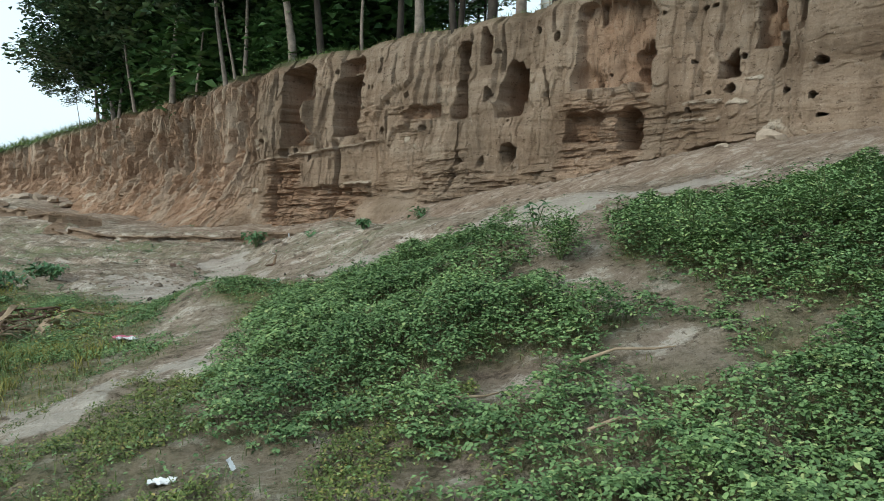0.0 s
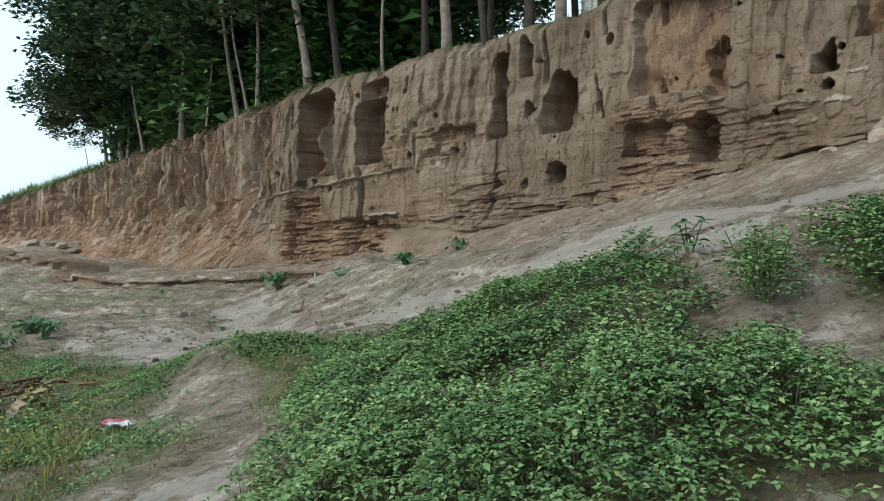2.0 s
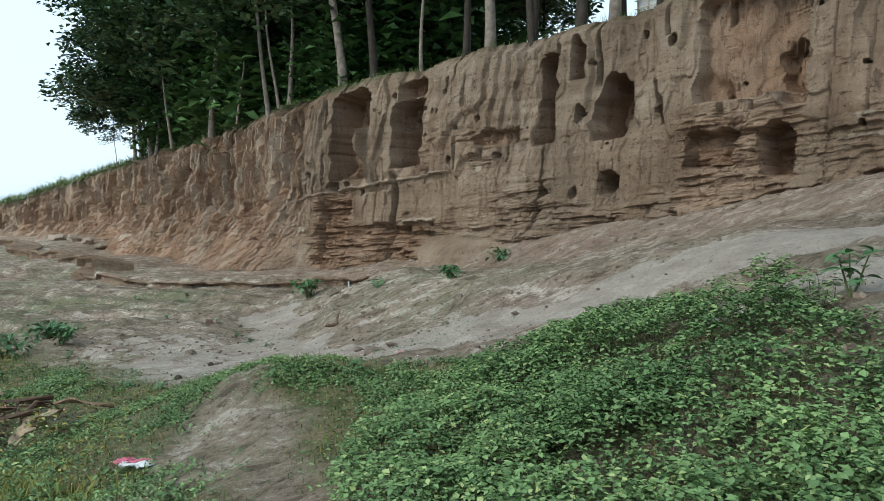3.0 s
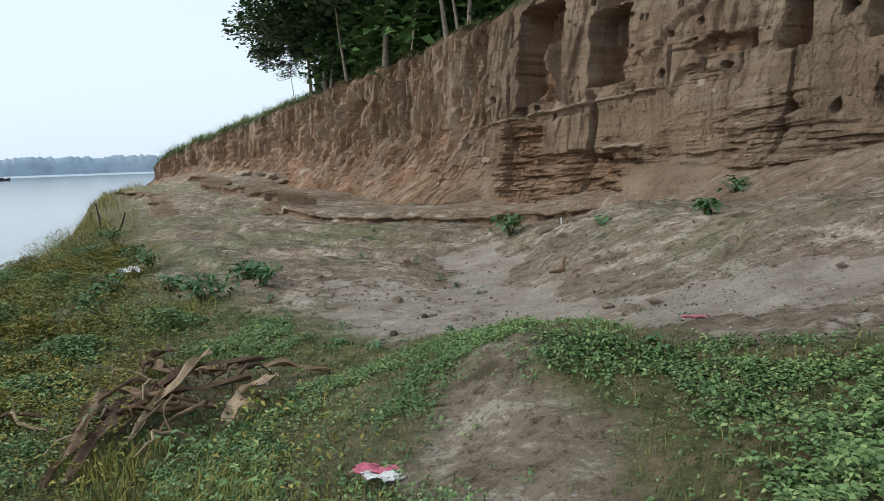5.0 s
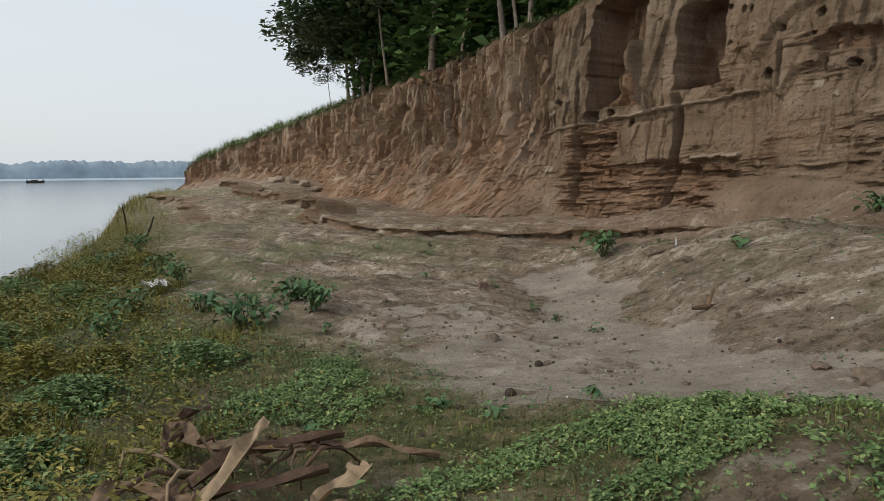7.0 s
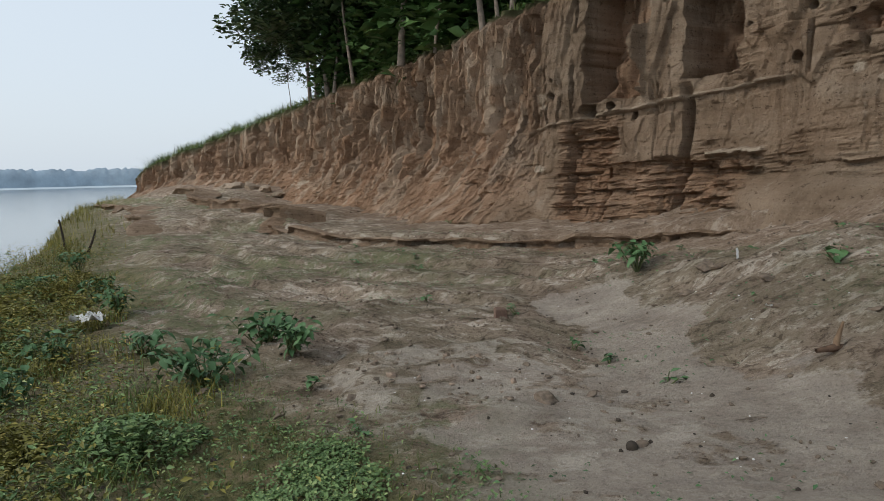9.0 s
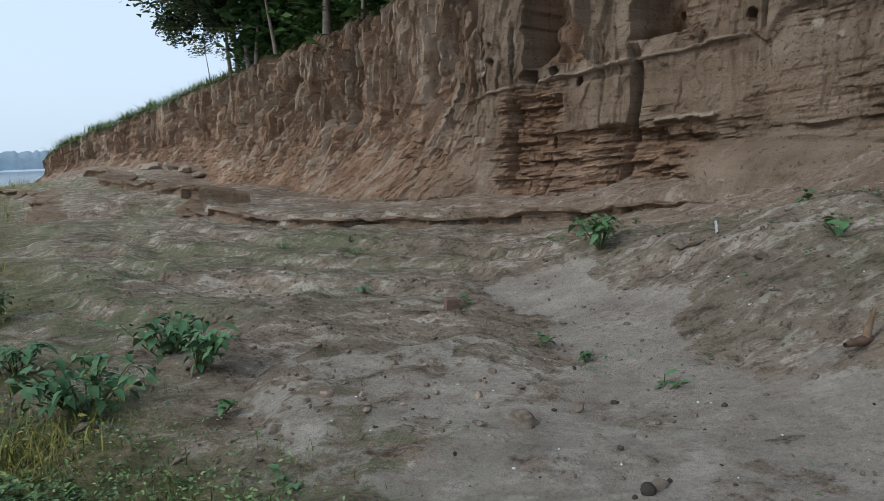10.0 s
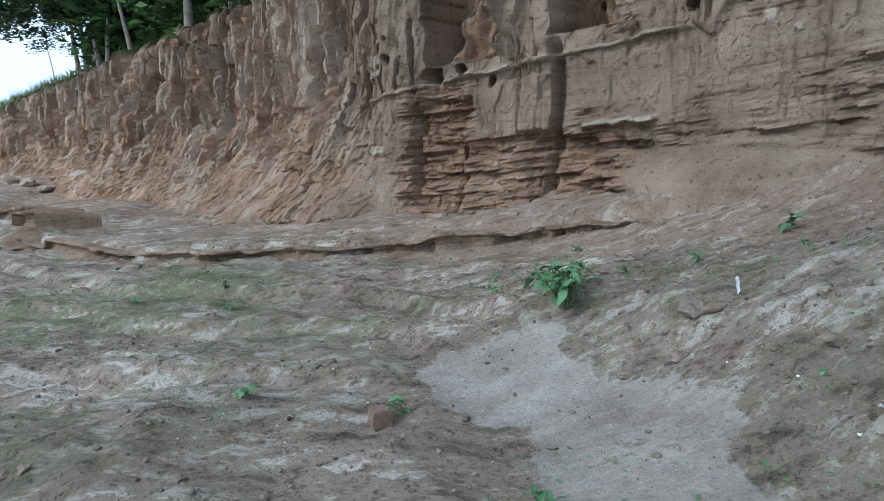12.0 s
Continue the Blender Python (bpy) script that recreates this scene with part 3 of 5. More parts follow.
HOLES = [(16.33, 2.24, 0.21, 1.1), (17.98, 2.13, 0.13, 1.1), (17.16, 2.09, 0.07, 1.6), (15.38, 3.49, 0.06, 1), (15.06, 4.63, 0.07, 1.5),
         (21.05, 4.94, 0.06, 1), (21.08, 4.65, 0.06, 1.2), (11.41, 3.2, 0.1, 0.8), (17.1, 3.62, 0.12, 1.4), (17.73, 4.16, 0.07, 1),
         (20.84, 3.01, 0.085, 1), (21.52, 3.64, 0.06, 1.6), (20.62, 3.74, 0.06, 1), (24.06, 2.37, 0.065, 1.4), (25.2, 2.55, 0.15, 0.9),
         (26.52, 2.6, 0.05, 1.2), (26.1, 2.94, 0.05, 1.3), (24.6, 2.6, 0.1, 0.9), (19.4, 3.0, 0.08, 1.0), (20.0, 3.9, 0.07, 0.9)]
SCARS = [(26.3, 1.35, 0.2, 0.16), (26.5, 2.85, 0.3, 0.35), (19.95, 2.75, 0.14, 0.14), (19.6, 2.55, 0.08, 0.1), (18.9, 1.6, 0.1, 0.14), (11.0, 3.35, 0.3, 0.07),
         (12.0, 2.7, 0.75, 0.09), (11.9, 3.0, 0.6, 0.07), (11.3, 2.95, 0.3, 0.08), (10.6, 2.5, 0.3, 0.2), (29.5, 1.6, 0.3, 0.5), (47, 1.0, 1.5, 0.3),
         (12.8, 3.4, 0.3, 0.06), (55.5, 0.9, 2.6, 0.35), (22.4, 4.65, 0.1, 0.1)]


def bluff_relief(u, z):
    """Relief of the face, outward in metres; and its red and pale stains."""
    fz, cz = foot_z(u), crest_z(u)
    h = np.clip((z - fz) / (cz - fz), 0, 1)
    left = sstep(25.7, 27.6, u)
    wall = 1 - left
    fan = window(u, 18.7, 21.6, 0.35) * (1 - sstep(1.05, 1.3, z + 0.12 * fbm(u * 1.2, u * 0, 61, 2)))
    d = 0.12 * fbm(u * 0.5, z * 0.35, 101, 3)
    # upright panels that have broken away at different depths
    d = d + 0.13 * stepped(2.4 * vnoise(u * 0.8 + 0.1 * vnoise(u * 3, z * 2.5, 3), z * 0.2, 161)) * sstep(0.3, 0.5, h) * (1 - 0.4 * left)
    d = d + 0.045 * stepped(2.6 * fbm(u * 1.4, z * 0.5 + 0.05 * u, 183, 3)) * (1 - fan) * (1 - 0.8 * left)
    # thin strata with crumbling lips, strongest in the broken chutes and low on the face
    dip = z + 0.055 * (u - 22) + 0.03 * vnoise(u * 1.2, z * 0.5, 5) + 0.012 * vnoise(u * 7, z * 3, 6)
    chute = np.clip(window(u, 24.4, 25.8, 0.2) * (z < 2.4) + window(u, 21.8, 24.4, 0.3) * (z < 1.5) + 0.7 * window(u, 13.0, 14.9, 0.2) * window(z, 1.4, 3.3, 0.2), 0, 1)
    low = window(u, 15.0, 26.2, 0.7) * (1 - sstep(0.6, 1.1, z - 0.9 + 0.06 * (u - 22) + 0.5 * fbm(u * 0.6, z * 0.4, 115, 2)))
    high = window(u, 18.3, 22.2, 0.5) * window(z, 2.75, 3.7, 0.15) + window(u, 10, 13, 0.5) * window(z, 1.9, 3.1, 0.2)
    patchy = sstep(-0.15, 0.25, fbm(u * 0.9, z * 1.3, 119, 3))
    layered = np.clip(chute + (0.75 * low + 0.5 * high) * patchy + 0.03, 0, 1) * (1 - fan) * (1 - 0.8 * left)
    for lane, (rows_, fu, amp) in enumerate(((6.0, 1.1, 0.07), (14.0, 2.4, 0.045), (30.0, 3.6, 0.018))):
        r = np.floor(dip * rows_ + 0.35 * hash01(np.floor(u * 0.8), np.floor(u * 0), 60 + lane))
        d = d + amp * layered * np.clip(3 * vnoise(u * fu + 13 * hash01(r, r * 0, 70 + lane), r * 3.7 + 0.5, 111 + lane), -1, 1)
    # the pale hard ledge, and the overhang above the broken chute
    ledge = np.abs(z - (2.23 + np.clip(27.0 - u, 0, 6) * 0.092 + 0.05 * vnoise(u * 2, u * 0, 9)))
    on_ledge = window(u, 20.9, 27.0, 0.3)
    d = d + 0.08 * (1 - sstep(0.015, 0.04, ledge)) * on_ledge
    d = d - 0.06 * window(z, 2.05 + (27.0 - u) * 0.092, 2.21 + (27.0 - u) * 0.092, 0.02) * on_ledge * sstep(-0.1, 0.2, fbm(u * 1.5, u * 0, 10, 2))
    strip = np.abs(z - 1.62 - 0.035 * vnoise(u * 5, u * 0, 33) + 0.05 * (u - 22))
    d = d + 0.09 * (1 - sstep(0.025, 0.05, strip)) * window(u, 21.4, 22.5, 0.06)
    d = d - 0.16 * window(z, 1.2, 1.55, 0.04) * window(u, 21.5, 23.6, 0.15) * (0.5 + 0.5 * sstep(-0.2, 0.1, fbm(u * 3, z * 5, 31, 2)))
    # undercut along the foot of the wall
    under = foot_z(u) + np.interp(u, [10, 12, 14, 15.5, 17], [0.1, 0.12, 0.1, 0.12, 0.12]) + 0.05 * fbm(u * 2.5, u * 0, 34, 3)
    d = d - 0.28 * window(z, under - 0.12, under + 0.03, 0.02) * window(u, 11.0, 15.6, 0.4) * sstep(-0.35, 0.0, fbm(u * 1.6, u * 0, 35, 2))
    # fluted end: pillars, gullies and runnels that fan out over the apron
    flute = np.abs(fbm(u * 0.95 + 0.2 * vnoise(u * 2, z * 1.2, 7), z * 0.13, 103, 3))
    d = d - (0.06 + 0.34 * left) * (1 - sstep(0.02, 0.1, flute)) * sstep(0.15, 0.45, h)
    for lane, (fu, fz_, amp, slit) in enumerate(((1.5, 0.33, 0.2, 0.4), (3.3, 0.5, 0.1, 0.22), (7.0, 0.8, 0.035, 0.06))):
        au = (u + 0.04 * left * (z - 2)) * fu + 0.3 * vnoise(u * 1.1, z * 0.9, 400 + lane) + 0.35 * vnoise(u * fu * 0.5, u * 0, 410 + lane)
        cell = np.floor(au)
        az = z * fz_ + 4 * hash01(cell, cell * 0, 420 + lane) + 0.25 * vnoise(u * 3, z * 2, 430 + lane)
        row = np.floor(az)
        drop = sstep(0.0, 0.12, az - row)
        lvl = hash01(cell, row - 1, 440 + lane) * (1 - drop) + hash01(cell, row, 440 + lane) * drop
        d = d + left * amp * (lvl - 0.5) * sstep(0.02, 0.2, h)
        cut_ = np.minimum(au - cell, 1 - au + cell) / fu
        on = hash01(np.round(au), np.floor(z * 0.7 + 3 * hash01(np.round(au), cell * 0, 450 + lane)), 460 + lane) < 0.45
        d = d - left * slit * on * (1 - sstep(0.035, 0.065, cut_)) * sstep(0.15, 0.35, h)
    slide = u + 0.2 * (1 - h) * vnoise(u * 0.4, u * 0, 170)
    run = np.abs(fbm(slide * 2.0 + 0.25 * fbm(u * 1.5, z * 1.5, 171, 2), z * 0.3, 173, 3))
    d = d - left * 0.2 * (1 - sstep(0.0, 0.06, run)) * (0.55 + 0.45 * sstep(0.1, 0.4, h))
    fine_run = np.abs(vnoise(slide * 5.0 + 0.5 * vnoise(u * 2, z * 2, 41), z * 0.45, 181))
    d = d - (0.01 + 0.06 * left) * (1 - sstep(0.0, 0.18, fine_run)) * sstep(0.05, 0.3, h)
    d = d + left * 1.45 * np.clip(1 - h / 0.45, 0, 1) ** 1.4 * (1 + 0.45 * fbm(u * 1.1, z * 0.25, 167, 3))
    slab = stepped(2.6 * fbm(u * 1.3 + 0.8 * z, z * 1.1, 169, 4), 0.1)
    d = d + left * 0.05 * slab * (1 - sstep(0.35, 0.6, h))
    # narrow upright slots, most of them under the brow
    for lane, (fu, fz_, wd, dep, keep) in enumerate(((2.6, 0.55, 0.16, 0.35, 0.42), (4.2, 0.9, 0.16, 0.22, 0.42), (1.3, 0.4, 0.1, 0.5, 0.45))):
        au = u * fu + 0.25 * vnoise(u * 1.3, z * 1.8, 21 + lane)
        cell = np.floor(au)
        az = z * fz_ + 5 * hash01(cell, cell * 0, 300 + lane)
        row = np.floor(az)
        on = hash01(cell, row, 310 + lane) < keep * (0.25 + 0.95 * left)
        mid = 0.3 + 0.4 * hash01(cell, row, 320 + lane)
        ends = sstep(0.08, 0.2, az - row) * (1 - sstep(0.6, 0.95, az - row))
        d = d - dep * on * ends * (1 - sstep(wd * 0.6, wd * 1.1, np.abs(au - cell - mid))) * sstep(0.35, 0.5, h)
    # clefts
    for cu_, z0, z1, w, dep in ((17.98, 0.9, 3.1, 0.06, 0.35), (23.0, 0.4, 2.75, 0.12, 0.35), (24.6, 0.3, 1.6, 0.05, 0.2), (25.5, 0.5, 2.2, 0.07, 0.25), (35.2, 2.1, 5.3, 0.3, 0.8), (32.4, 3.0, 5.0, 0.2, 0.6),
                                (30.0, 1.5, 4.8, 0.12, 0.45), (28.0, 3.0, 5.0, 0.1, 0.4), (28.3, 1.6, 2.8, 0.1, 0.35), (46.3, 1.1, 2.6, 0.4, 0.7), (53.6, 1.8, 3.8, 0.3, 0.6), (40.5, 2.0, 4.6, 0.2, 0.5)):
        q = np.abs(u - cu_ - 0.1 * vnoise(u * 0 + cu_, z * 1.6, 17) - 0.12 * left * (z - z0))
        d = d - dep * (1 - sstep(w * 0.5, w * 1.1, q)) * sstep(z0 - 0.15, z0 + 0.15, z) * (1 - sstep(z1 - 0.2, z1 + 0.2, z))
    rnd = np.random.default_rng(17)
    for k in range(60):
        cu_ = 26.1 + 0.45 * k + rnd.uniform(-0.2, 0.2)
        w, dep, z0 = rnd.uniform(0.04, 0.13), rnd.uniform(0.25, 0.7), rnd.uniform(1.6, 3.6)
        z1 = z0 + rnd.uniform(0.4, 2.2)
        q = np.abs(u - cu_ - 0.07 * vnoise(u * 0 + cu_ * 3, z * 2.0, 19))
        d = d - dep * (1 - sstep(w * 0.6, w * 1.05, q)) * sstep(z0 - 0.1, z0 + 0.25, z) * (1 - sstep(z1 - 0.1, z1 + 0.1, z))
    red = np.clip(chute, 0, 1) * 0.45 * wall + left * (0.4 + 0.3 * (1 - sstep(0.3, 0.7, h)))
    for k, (u0, u1, z0, z1, dep) in enumerate(NICHES):
        nd = niche(u, z, u0, u1, z0, z1, dep, 200 + k)
        d = d - nd
        red = np.maximum(red, np.clip(0.5 * nd / dep, 0, 0.7))
    # worn pillars that stand in the broad recess
    for pu, top, out in ((24.45, 3.65, 0.42), (23.95, 4.2, 0.4), (24.15, 3.3, 0.3), (25.1, 3.1, 0.2)):
        d = d + out * (1 - sstep(0.08, 0.17, np.abs(u - pu - 0.05 * vnoise(u * 0 + pu, z * 3, 12)))) * (1 - sstep(top - 0.25, top + 0.1, z)) * sstep(2.7, 2.85, z)
    for hu, hz, r, tall in HOLES:
        d = d - hole(u, z, hu, hz, r, 0.75, tall)
    rnd = np.random.default_rng(5)
    for k in range(80):
        hu, hz = rnd.uniform(10, 40), rnd.uniform(2.5, 4.9)
        d = d - hole(u, z, hu, hz, rnd.uniform(0.03, 0.055), 0.5, rnd.uniform(0.7, 1.5))
    # crust that has flaked off, cracks and grain
    rough = 1 - 0.85 * fan
    d = d + (0.02 + 0.06 * left * (1 - sstep(0.3, 0.6, h))) * stepped(2.6 * fbm(u * 4.2, z * 3.0, 185, 3), 0.08) * rough
    d = d - 0.05 * (1 - sstep(0.0, 0.025, np.abs(fbm(u * 1.7, z * 0.12, 187, 3)))) * rough
    d = d + 0.014 * fbm(u * 8, z * 8, 107, 3) * rough
    # smooth fan of fallen silt, flare at the foot, rounded brow at the top
    d = d + fan * 0.5 * (1.25 - z)
    d = d + 0.3 * (1 - sstep(0.0, 0.13, h)) * (0.5 + 0.8 * vnoise(u * 0.45, u * 0, 121) ** 2)
    d = d - 0.2 * sstep(0.94, 1.0, h)
    lean = np.interp(u, [0, 10, 20, 25, 28, 34, 44, 60, 76], [0.12, 0.1, 0.1, 0.12, 0.16, 0.24, 0.26, 0.3, 0.4])
    d = d - wall * lean * (z - 2.0) - left * (lean * (cz - 2.0) - 0.06 * (cz - z))
    red = np.maximum(red, 0.8 * sstep(43, 48, u) * (0.5 + 0.5 * fbm(u * 1.2, z * 0.4, 131, 3)))
    pale = np.maximum((1 - sstep(0.02, 0.05, strip)) * window(u, 21.4, 22.5, 0.06), 0.55 * (1 - sstep(0.02, 0.05, ledge)) * on_ledge)
    pale = np.maximum(pale, 0.18 * sstep(0.05, 0.4, fbm(u * 0.9, z * 1.6, 133, 3)) * window(u, 18.5, 21.8, 0.8))
    for k, (su, sz, sx, sy) in enumerate(SCARS):
        r = np.hypot((u - su) / sx, (z - sz) / sy) + 0.7 * fbm(u * 7, z * 7, 180 + k, 3)
        pale = np.maximum(pale, 1 - sstep(0.35, 0.6, r))
        d = d + 0.035 * (1 - sstep(0.35, 0.6, r))
    red = np.maximum(red, sstep(0.1, 0.4, fbm(u * 0.8, z * 1.1, 191, 3)) * left * 0.7)
    pale = np.maximum(pale, 0.5 * left * sstep(-0.05, 0.3, fbm(u * 3, z * 1.2, 193, 3)))
    return d, red, pale, np.clip(layered + 0.25 * sstep(0.0, 0.3, fbm(u * 0.7, z * 0.9, 195, 3)) * wall * (1 - fan), 0, 1)


CU, CK = np.meshgrid(cu, ck)
z_low = foot_z(cu) - 0.6 - 4.5 * sstep(63, 68, cu)
z_top = crest_z(cu) + 0.07 * fbm(cu * 0.9, cu * 0, 141, 3)
CZ = z_low + (z_top - z_low) * CK
c_d, c_red, c_pale, c_layer = bluff_relief(CU, CZ)
depth_under = z_top - CZ
c_turf = (1 - sstep(0.04, 0.16 + 0.3 * sstep(46, 52, CU) + 0.12 * (0.5 + 0.5 * vnoise(CU * 3, CZ * 0, 145)), depth_under + 0.08 * fbm(CU * 4, CZ * 4, 147, 2))) * (0.25 + 0.75 * sstep(22, 26, CU)) * 0.85
CX = px_s + nx_ * c_d
CY = py_s + ny_ * c_d
# the brow runs back under the turf
back = np.linspace(0.1, 1.4, 8)[:, None]
BX, BY = CX[-1] - nx_ * back, CY[-1] - ny_ * back
BZ = CZ[-1] + 0.1 * back + 0.03 * fbm(np.tile(cu * 2, (8, 1)), back * 3 + 0 * cu, 143, 2)
FX, FY, FZ = np.vstack([CX, BX]), np.vstack([CY, BY]), np.vstack([CZ, BZ])
zero = np.zeros_like(BX)
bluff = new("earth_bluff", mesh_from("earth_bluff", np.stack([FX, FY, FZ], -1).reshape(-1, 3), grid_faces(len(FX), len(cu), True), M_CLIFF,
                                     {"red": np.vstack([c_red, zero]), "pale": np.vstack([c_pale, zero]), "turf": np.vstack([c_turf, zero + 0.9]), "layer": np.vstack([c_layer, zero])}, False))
tagged(bluff, "tall eroded brown earth bluff with layers, clefts and nest holes", "earth bluff", kind="structure")

# ---- eroded steps along the foot of the bluff ----
def earth_step(u0, u1, edge_of, height, back, seed, label):
    """A low crumbling lip of earth with an undercut face, at a distance from the bluff."""
    su = np.arange(u0, u1, 0.045)
    edge = edge_of(su)
    even = np.ones(41) / 41
    ax, ay = (np.convolve(np.pad(np.interp(su, cu, q), 20, "edge"), even, "valid") for q in (nx_, ny_))
    sx, sy = np.interp(su, cu, px_s), np.interp(su, cu, py_s)
    base = ground_z(sx + ax * (edge + 0.25), sy + ay * (edge + 0.25), False)
    hold = sstep(u0, u0 + 0.8, su) * (1 - sstep(u1 - 1.5, u1, su)) * (0.8 + 0.45 * fbm(su * 1.3, su * 0, seed + 3, 3)) * height / 0.24
    dent = 0.18 * sstep(0.0, 0.2, fbm(su * 1.9, su * 0, seed, 3))
    prof = []
    for k, (out, up, cave) in enumerate(((-back, 0.08, 0), (-0.2, 0.215, 0), (0.0, 0.24, 0), (0.06, 0.225, 0), (0.07, 0.19, 0), (0.01, 0.165, 0.6), (-0.02, 0.13, 1), (-0.03, 0.08, 1), (0.0, 0.03, 1), (0.06, -0.01, 0.3), (0.2, -0.05, 0))):
        jag = 0.07 * fbm(su * 2.5, su * 0 + k * 0.5, seed + 1, 3) + 0.05 * fbm(su * 11, su * 0 + k * 1.7, seed + 2, 2)
        o = edge + out + jag - cave * dent
        prof.append(np.stack([sx + ax * o, sy + ay * o, base + (up + 0.3 * jag) * hold + 0.01], -1))
    none = np.zeros((len(prof), len(su)))
    ob = new("bank_step", mesh_from("bank_step", np.concatenate(prof), grid_faces(len(prof), len(su)), M_CLIFF, {"red": none + 0.1, "pale": none, "turf": none, "layer": none + 0.4}, False))
    tagged(ob, label, "earth step", kind="structure")


earth_step(20.6, 33.0, lambda q: np.interp(q, [19, 21, 22.8, 25, 26, 28, 31, 36, 44], [0.8, 0.95, 1.25, 2.1, 2.7, 3.7, 4.6, 5.6, 6.0]) + 0.16 * fbm(q * 0.9, q * 0, 71, 3) + 0.07 * fbm(q * 5, q * 0, 72, 2), 0.24, 0.45, 77, "low crumbling earth step undercut along the bluff foot")
earth_step(31.5, 56.0, lambda q: 4.4 + 0.9 * fbm(q * 0.25, q * 0, 82, 3) + 0.3 * fbm(q * 1.1, q * 0, 83, 2), 0.42, 1.2, 87, "eroded earth terrace below the far bluff")
earth_step(35.0, 60.0, lambda q: 7.6 + 0.8 * fbm(q * 0.3, q * 0, 92, 3) + 0.3 * fbm(q * 1.1, q * 0, 93, 2), 0.3, 1.4, 97, "lower eroded earth terrace near the river edge")

# ---- plateau on top ----
crx, cry, crz = BX[3], BY[3], BZ[3]
sel = np.r_[0:len(cu):12, len(cu) - 1]
pk = np.r_[0, np.cumsum(0.25 * 1.16 ** np.arange(36))]
PX = crx[sel] + (0.72 * pk)[:, None] * np.ones(len(sel))
PY = cry[sel] + (0.70 * pk)[:, None] * np.ones(len(sel))
PZ = crz[sel] + 0.03 + np.minimum(pk, 4)[:, None] * 0.06 + 0.08 * fbm(PX * 0.7, PY * 0.7, 151, 3)
plateau = new("plateau", mesh_from("plateau", np.stack([PX, PY, PZ], -1).reshape(-1, 3), grid_faces(len(pk), len(sel), True), M_GROUND,
                                   {"sand": PX * 0, "turf": PX * 0 + 0.95, "film": PX * 0, "red": PX * 0, "pale": PX * 0}))
tagged(plateau, "grassy level land on top of the earth bluff", "ground", kind="structure")


def top_z(x, y):
    """Height of the plateau."""
    _, u = along(CLIFF, x, y)
    return float(crest_z(np.array(u)) + 0.2)

# ---- trees ----
def trunk_mesh(name, height, radius, bend, seed, fork, mat):
    rng = random.Random(seed)
    pts, rad = [], []
    a1, a2 = rng.uniform(0, 6.3), rng.uniform(0, 6.3)
    for i in range(13):
        k = i / 12
        off = bend * (k ** 1.4)
        pts.append((off * math.cos(a1) + 0.16 * math.sin(6 * k + a2) * min(1, 3 * k), off * math.sin(a1) + 0.16 * math.cos(5 * k + a2) * min(1, 3 * k), height * k - 0.4 * (1 - k)))
        rad.append(radius * ((1.25 - 0.25 * min(1, k * 8)) * (1 - 0.72 * k)))
    pieces = [tube(pts, rad, 9)]
    limbs = []
    for j in range(fork):
        k = rng.uniform(0.38, 0.85)
        i = int(k * 12)
        p = np.array(pts[i])
        az = rng.uniform(0, 6.3)
        n = rng.uniform(1.6, 3.2) * (1.2 - 0.4 * k)
        q = [p + np.array((math.cos(az), math.sin(az), 0)) * n * w * 0.7 + np.array((0, 0, n * (w * 0.9 + 0.1 * w * w))) for w in np.linspace(0, 1, 6)]
        pieces.append(tube(q, [rad[i] * 0.55 * (1 - 0.75 * w) for w in np.linspace(0, 1, 6)], 6))
        limbs.append(q[-1])
    v, f = join(pieces)
    return mesh_from(name, v, f, mat), limbs, np.array(pts[-1])


def crown_mesh(name, ends, tip, height, spread_r, count, seed, mat, low=0.5, leaf=0.26):
    rng = np.random.default_rng(seed)
    centres = [np.array(e) + rng.normal(0, 0.25, 3) for e in ends] + [tip]
    for _ in range(26):
        a, r = rng.uniform(0, 6.3), spread_r * math.sqrt(rng.uniform(0.05, 1))
        centres.append(np.array((tip[0] * 0.6 + r * math.cos(a), tip[1] * 0.6 + r * math.sin(a), height * rng.uniform(low, 1.08))))
    per = count // len(centres)
    pts = []
    for c in centres:
        rr = rng.uniform(0.55, 1.15)
        g = rng.normal(0, 1, (per, 3))
        g /= np.linalg.norm(g, axis=1)[:, None]
        g *= (rng.uniform(0.25, 1, (per, 1)) ** 0.5) * rr * np.array([1.15, 1.15, 0.62])
        g += 0.18 * rng.normal(0, 1, (per, 3))
        pts.append(c + g)
    pts = np.concatenate(pts)
    v, f = leaves(pts, rng.uniform(0.6, 1.25, len(pts)) * leaf, rng, 0.35, 0.6)
    return mesh_from(name, v, f, mat)


TREES = []
for k in range(6):
    mat = M_BARK if k % 2 == 0 else M_BARK_DARK
    h = (11.5, 12.5, 9.0, 13.0, 8.0, 10.0)[k]
    tm, limbs, tip = trunk_mesh("trunk", h, (0.12, 0.09, 0.075, 0.11, 0.05, 0.085)[k], (2.0, 0.8, 1.9, 1.0, 1.3, 0.6)[k], 30 + k, 5, mat)
    cm = crown_mesh("crown", limbs, tip, h, (3.0, 2.8, 2.4, 3.2, 2.2, 2.7)[k], 3300, 60 + k, M_TREE, (0.4, 0.42, 0.3, 0.42, 0.32, 0.3)[k], 0.36)
    TREES.append((tm, cm))
for k in range(2):
    tm, limbs, tip = trunk_mesh("trunk", 8.5, 0.13, 1.0, 40 + k, 7, M_BARK)
    cm = crown_mesh("crown", limbs, tip, 8.8, 4.3, 9500, 70 + k, M_TREE, 0.14, 0.34)
    TREES.append((tm, cm))


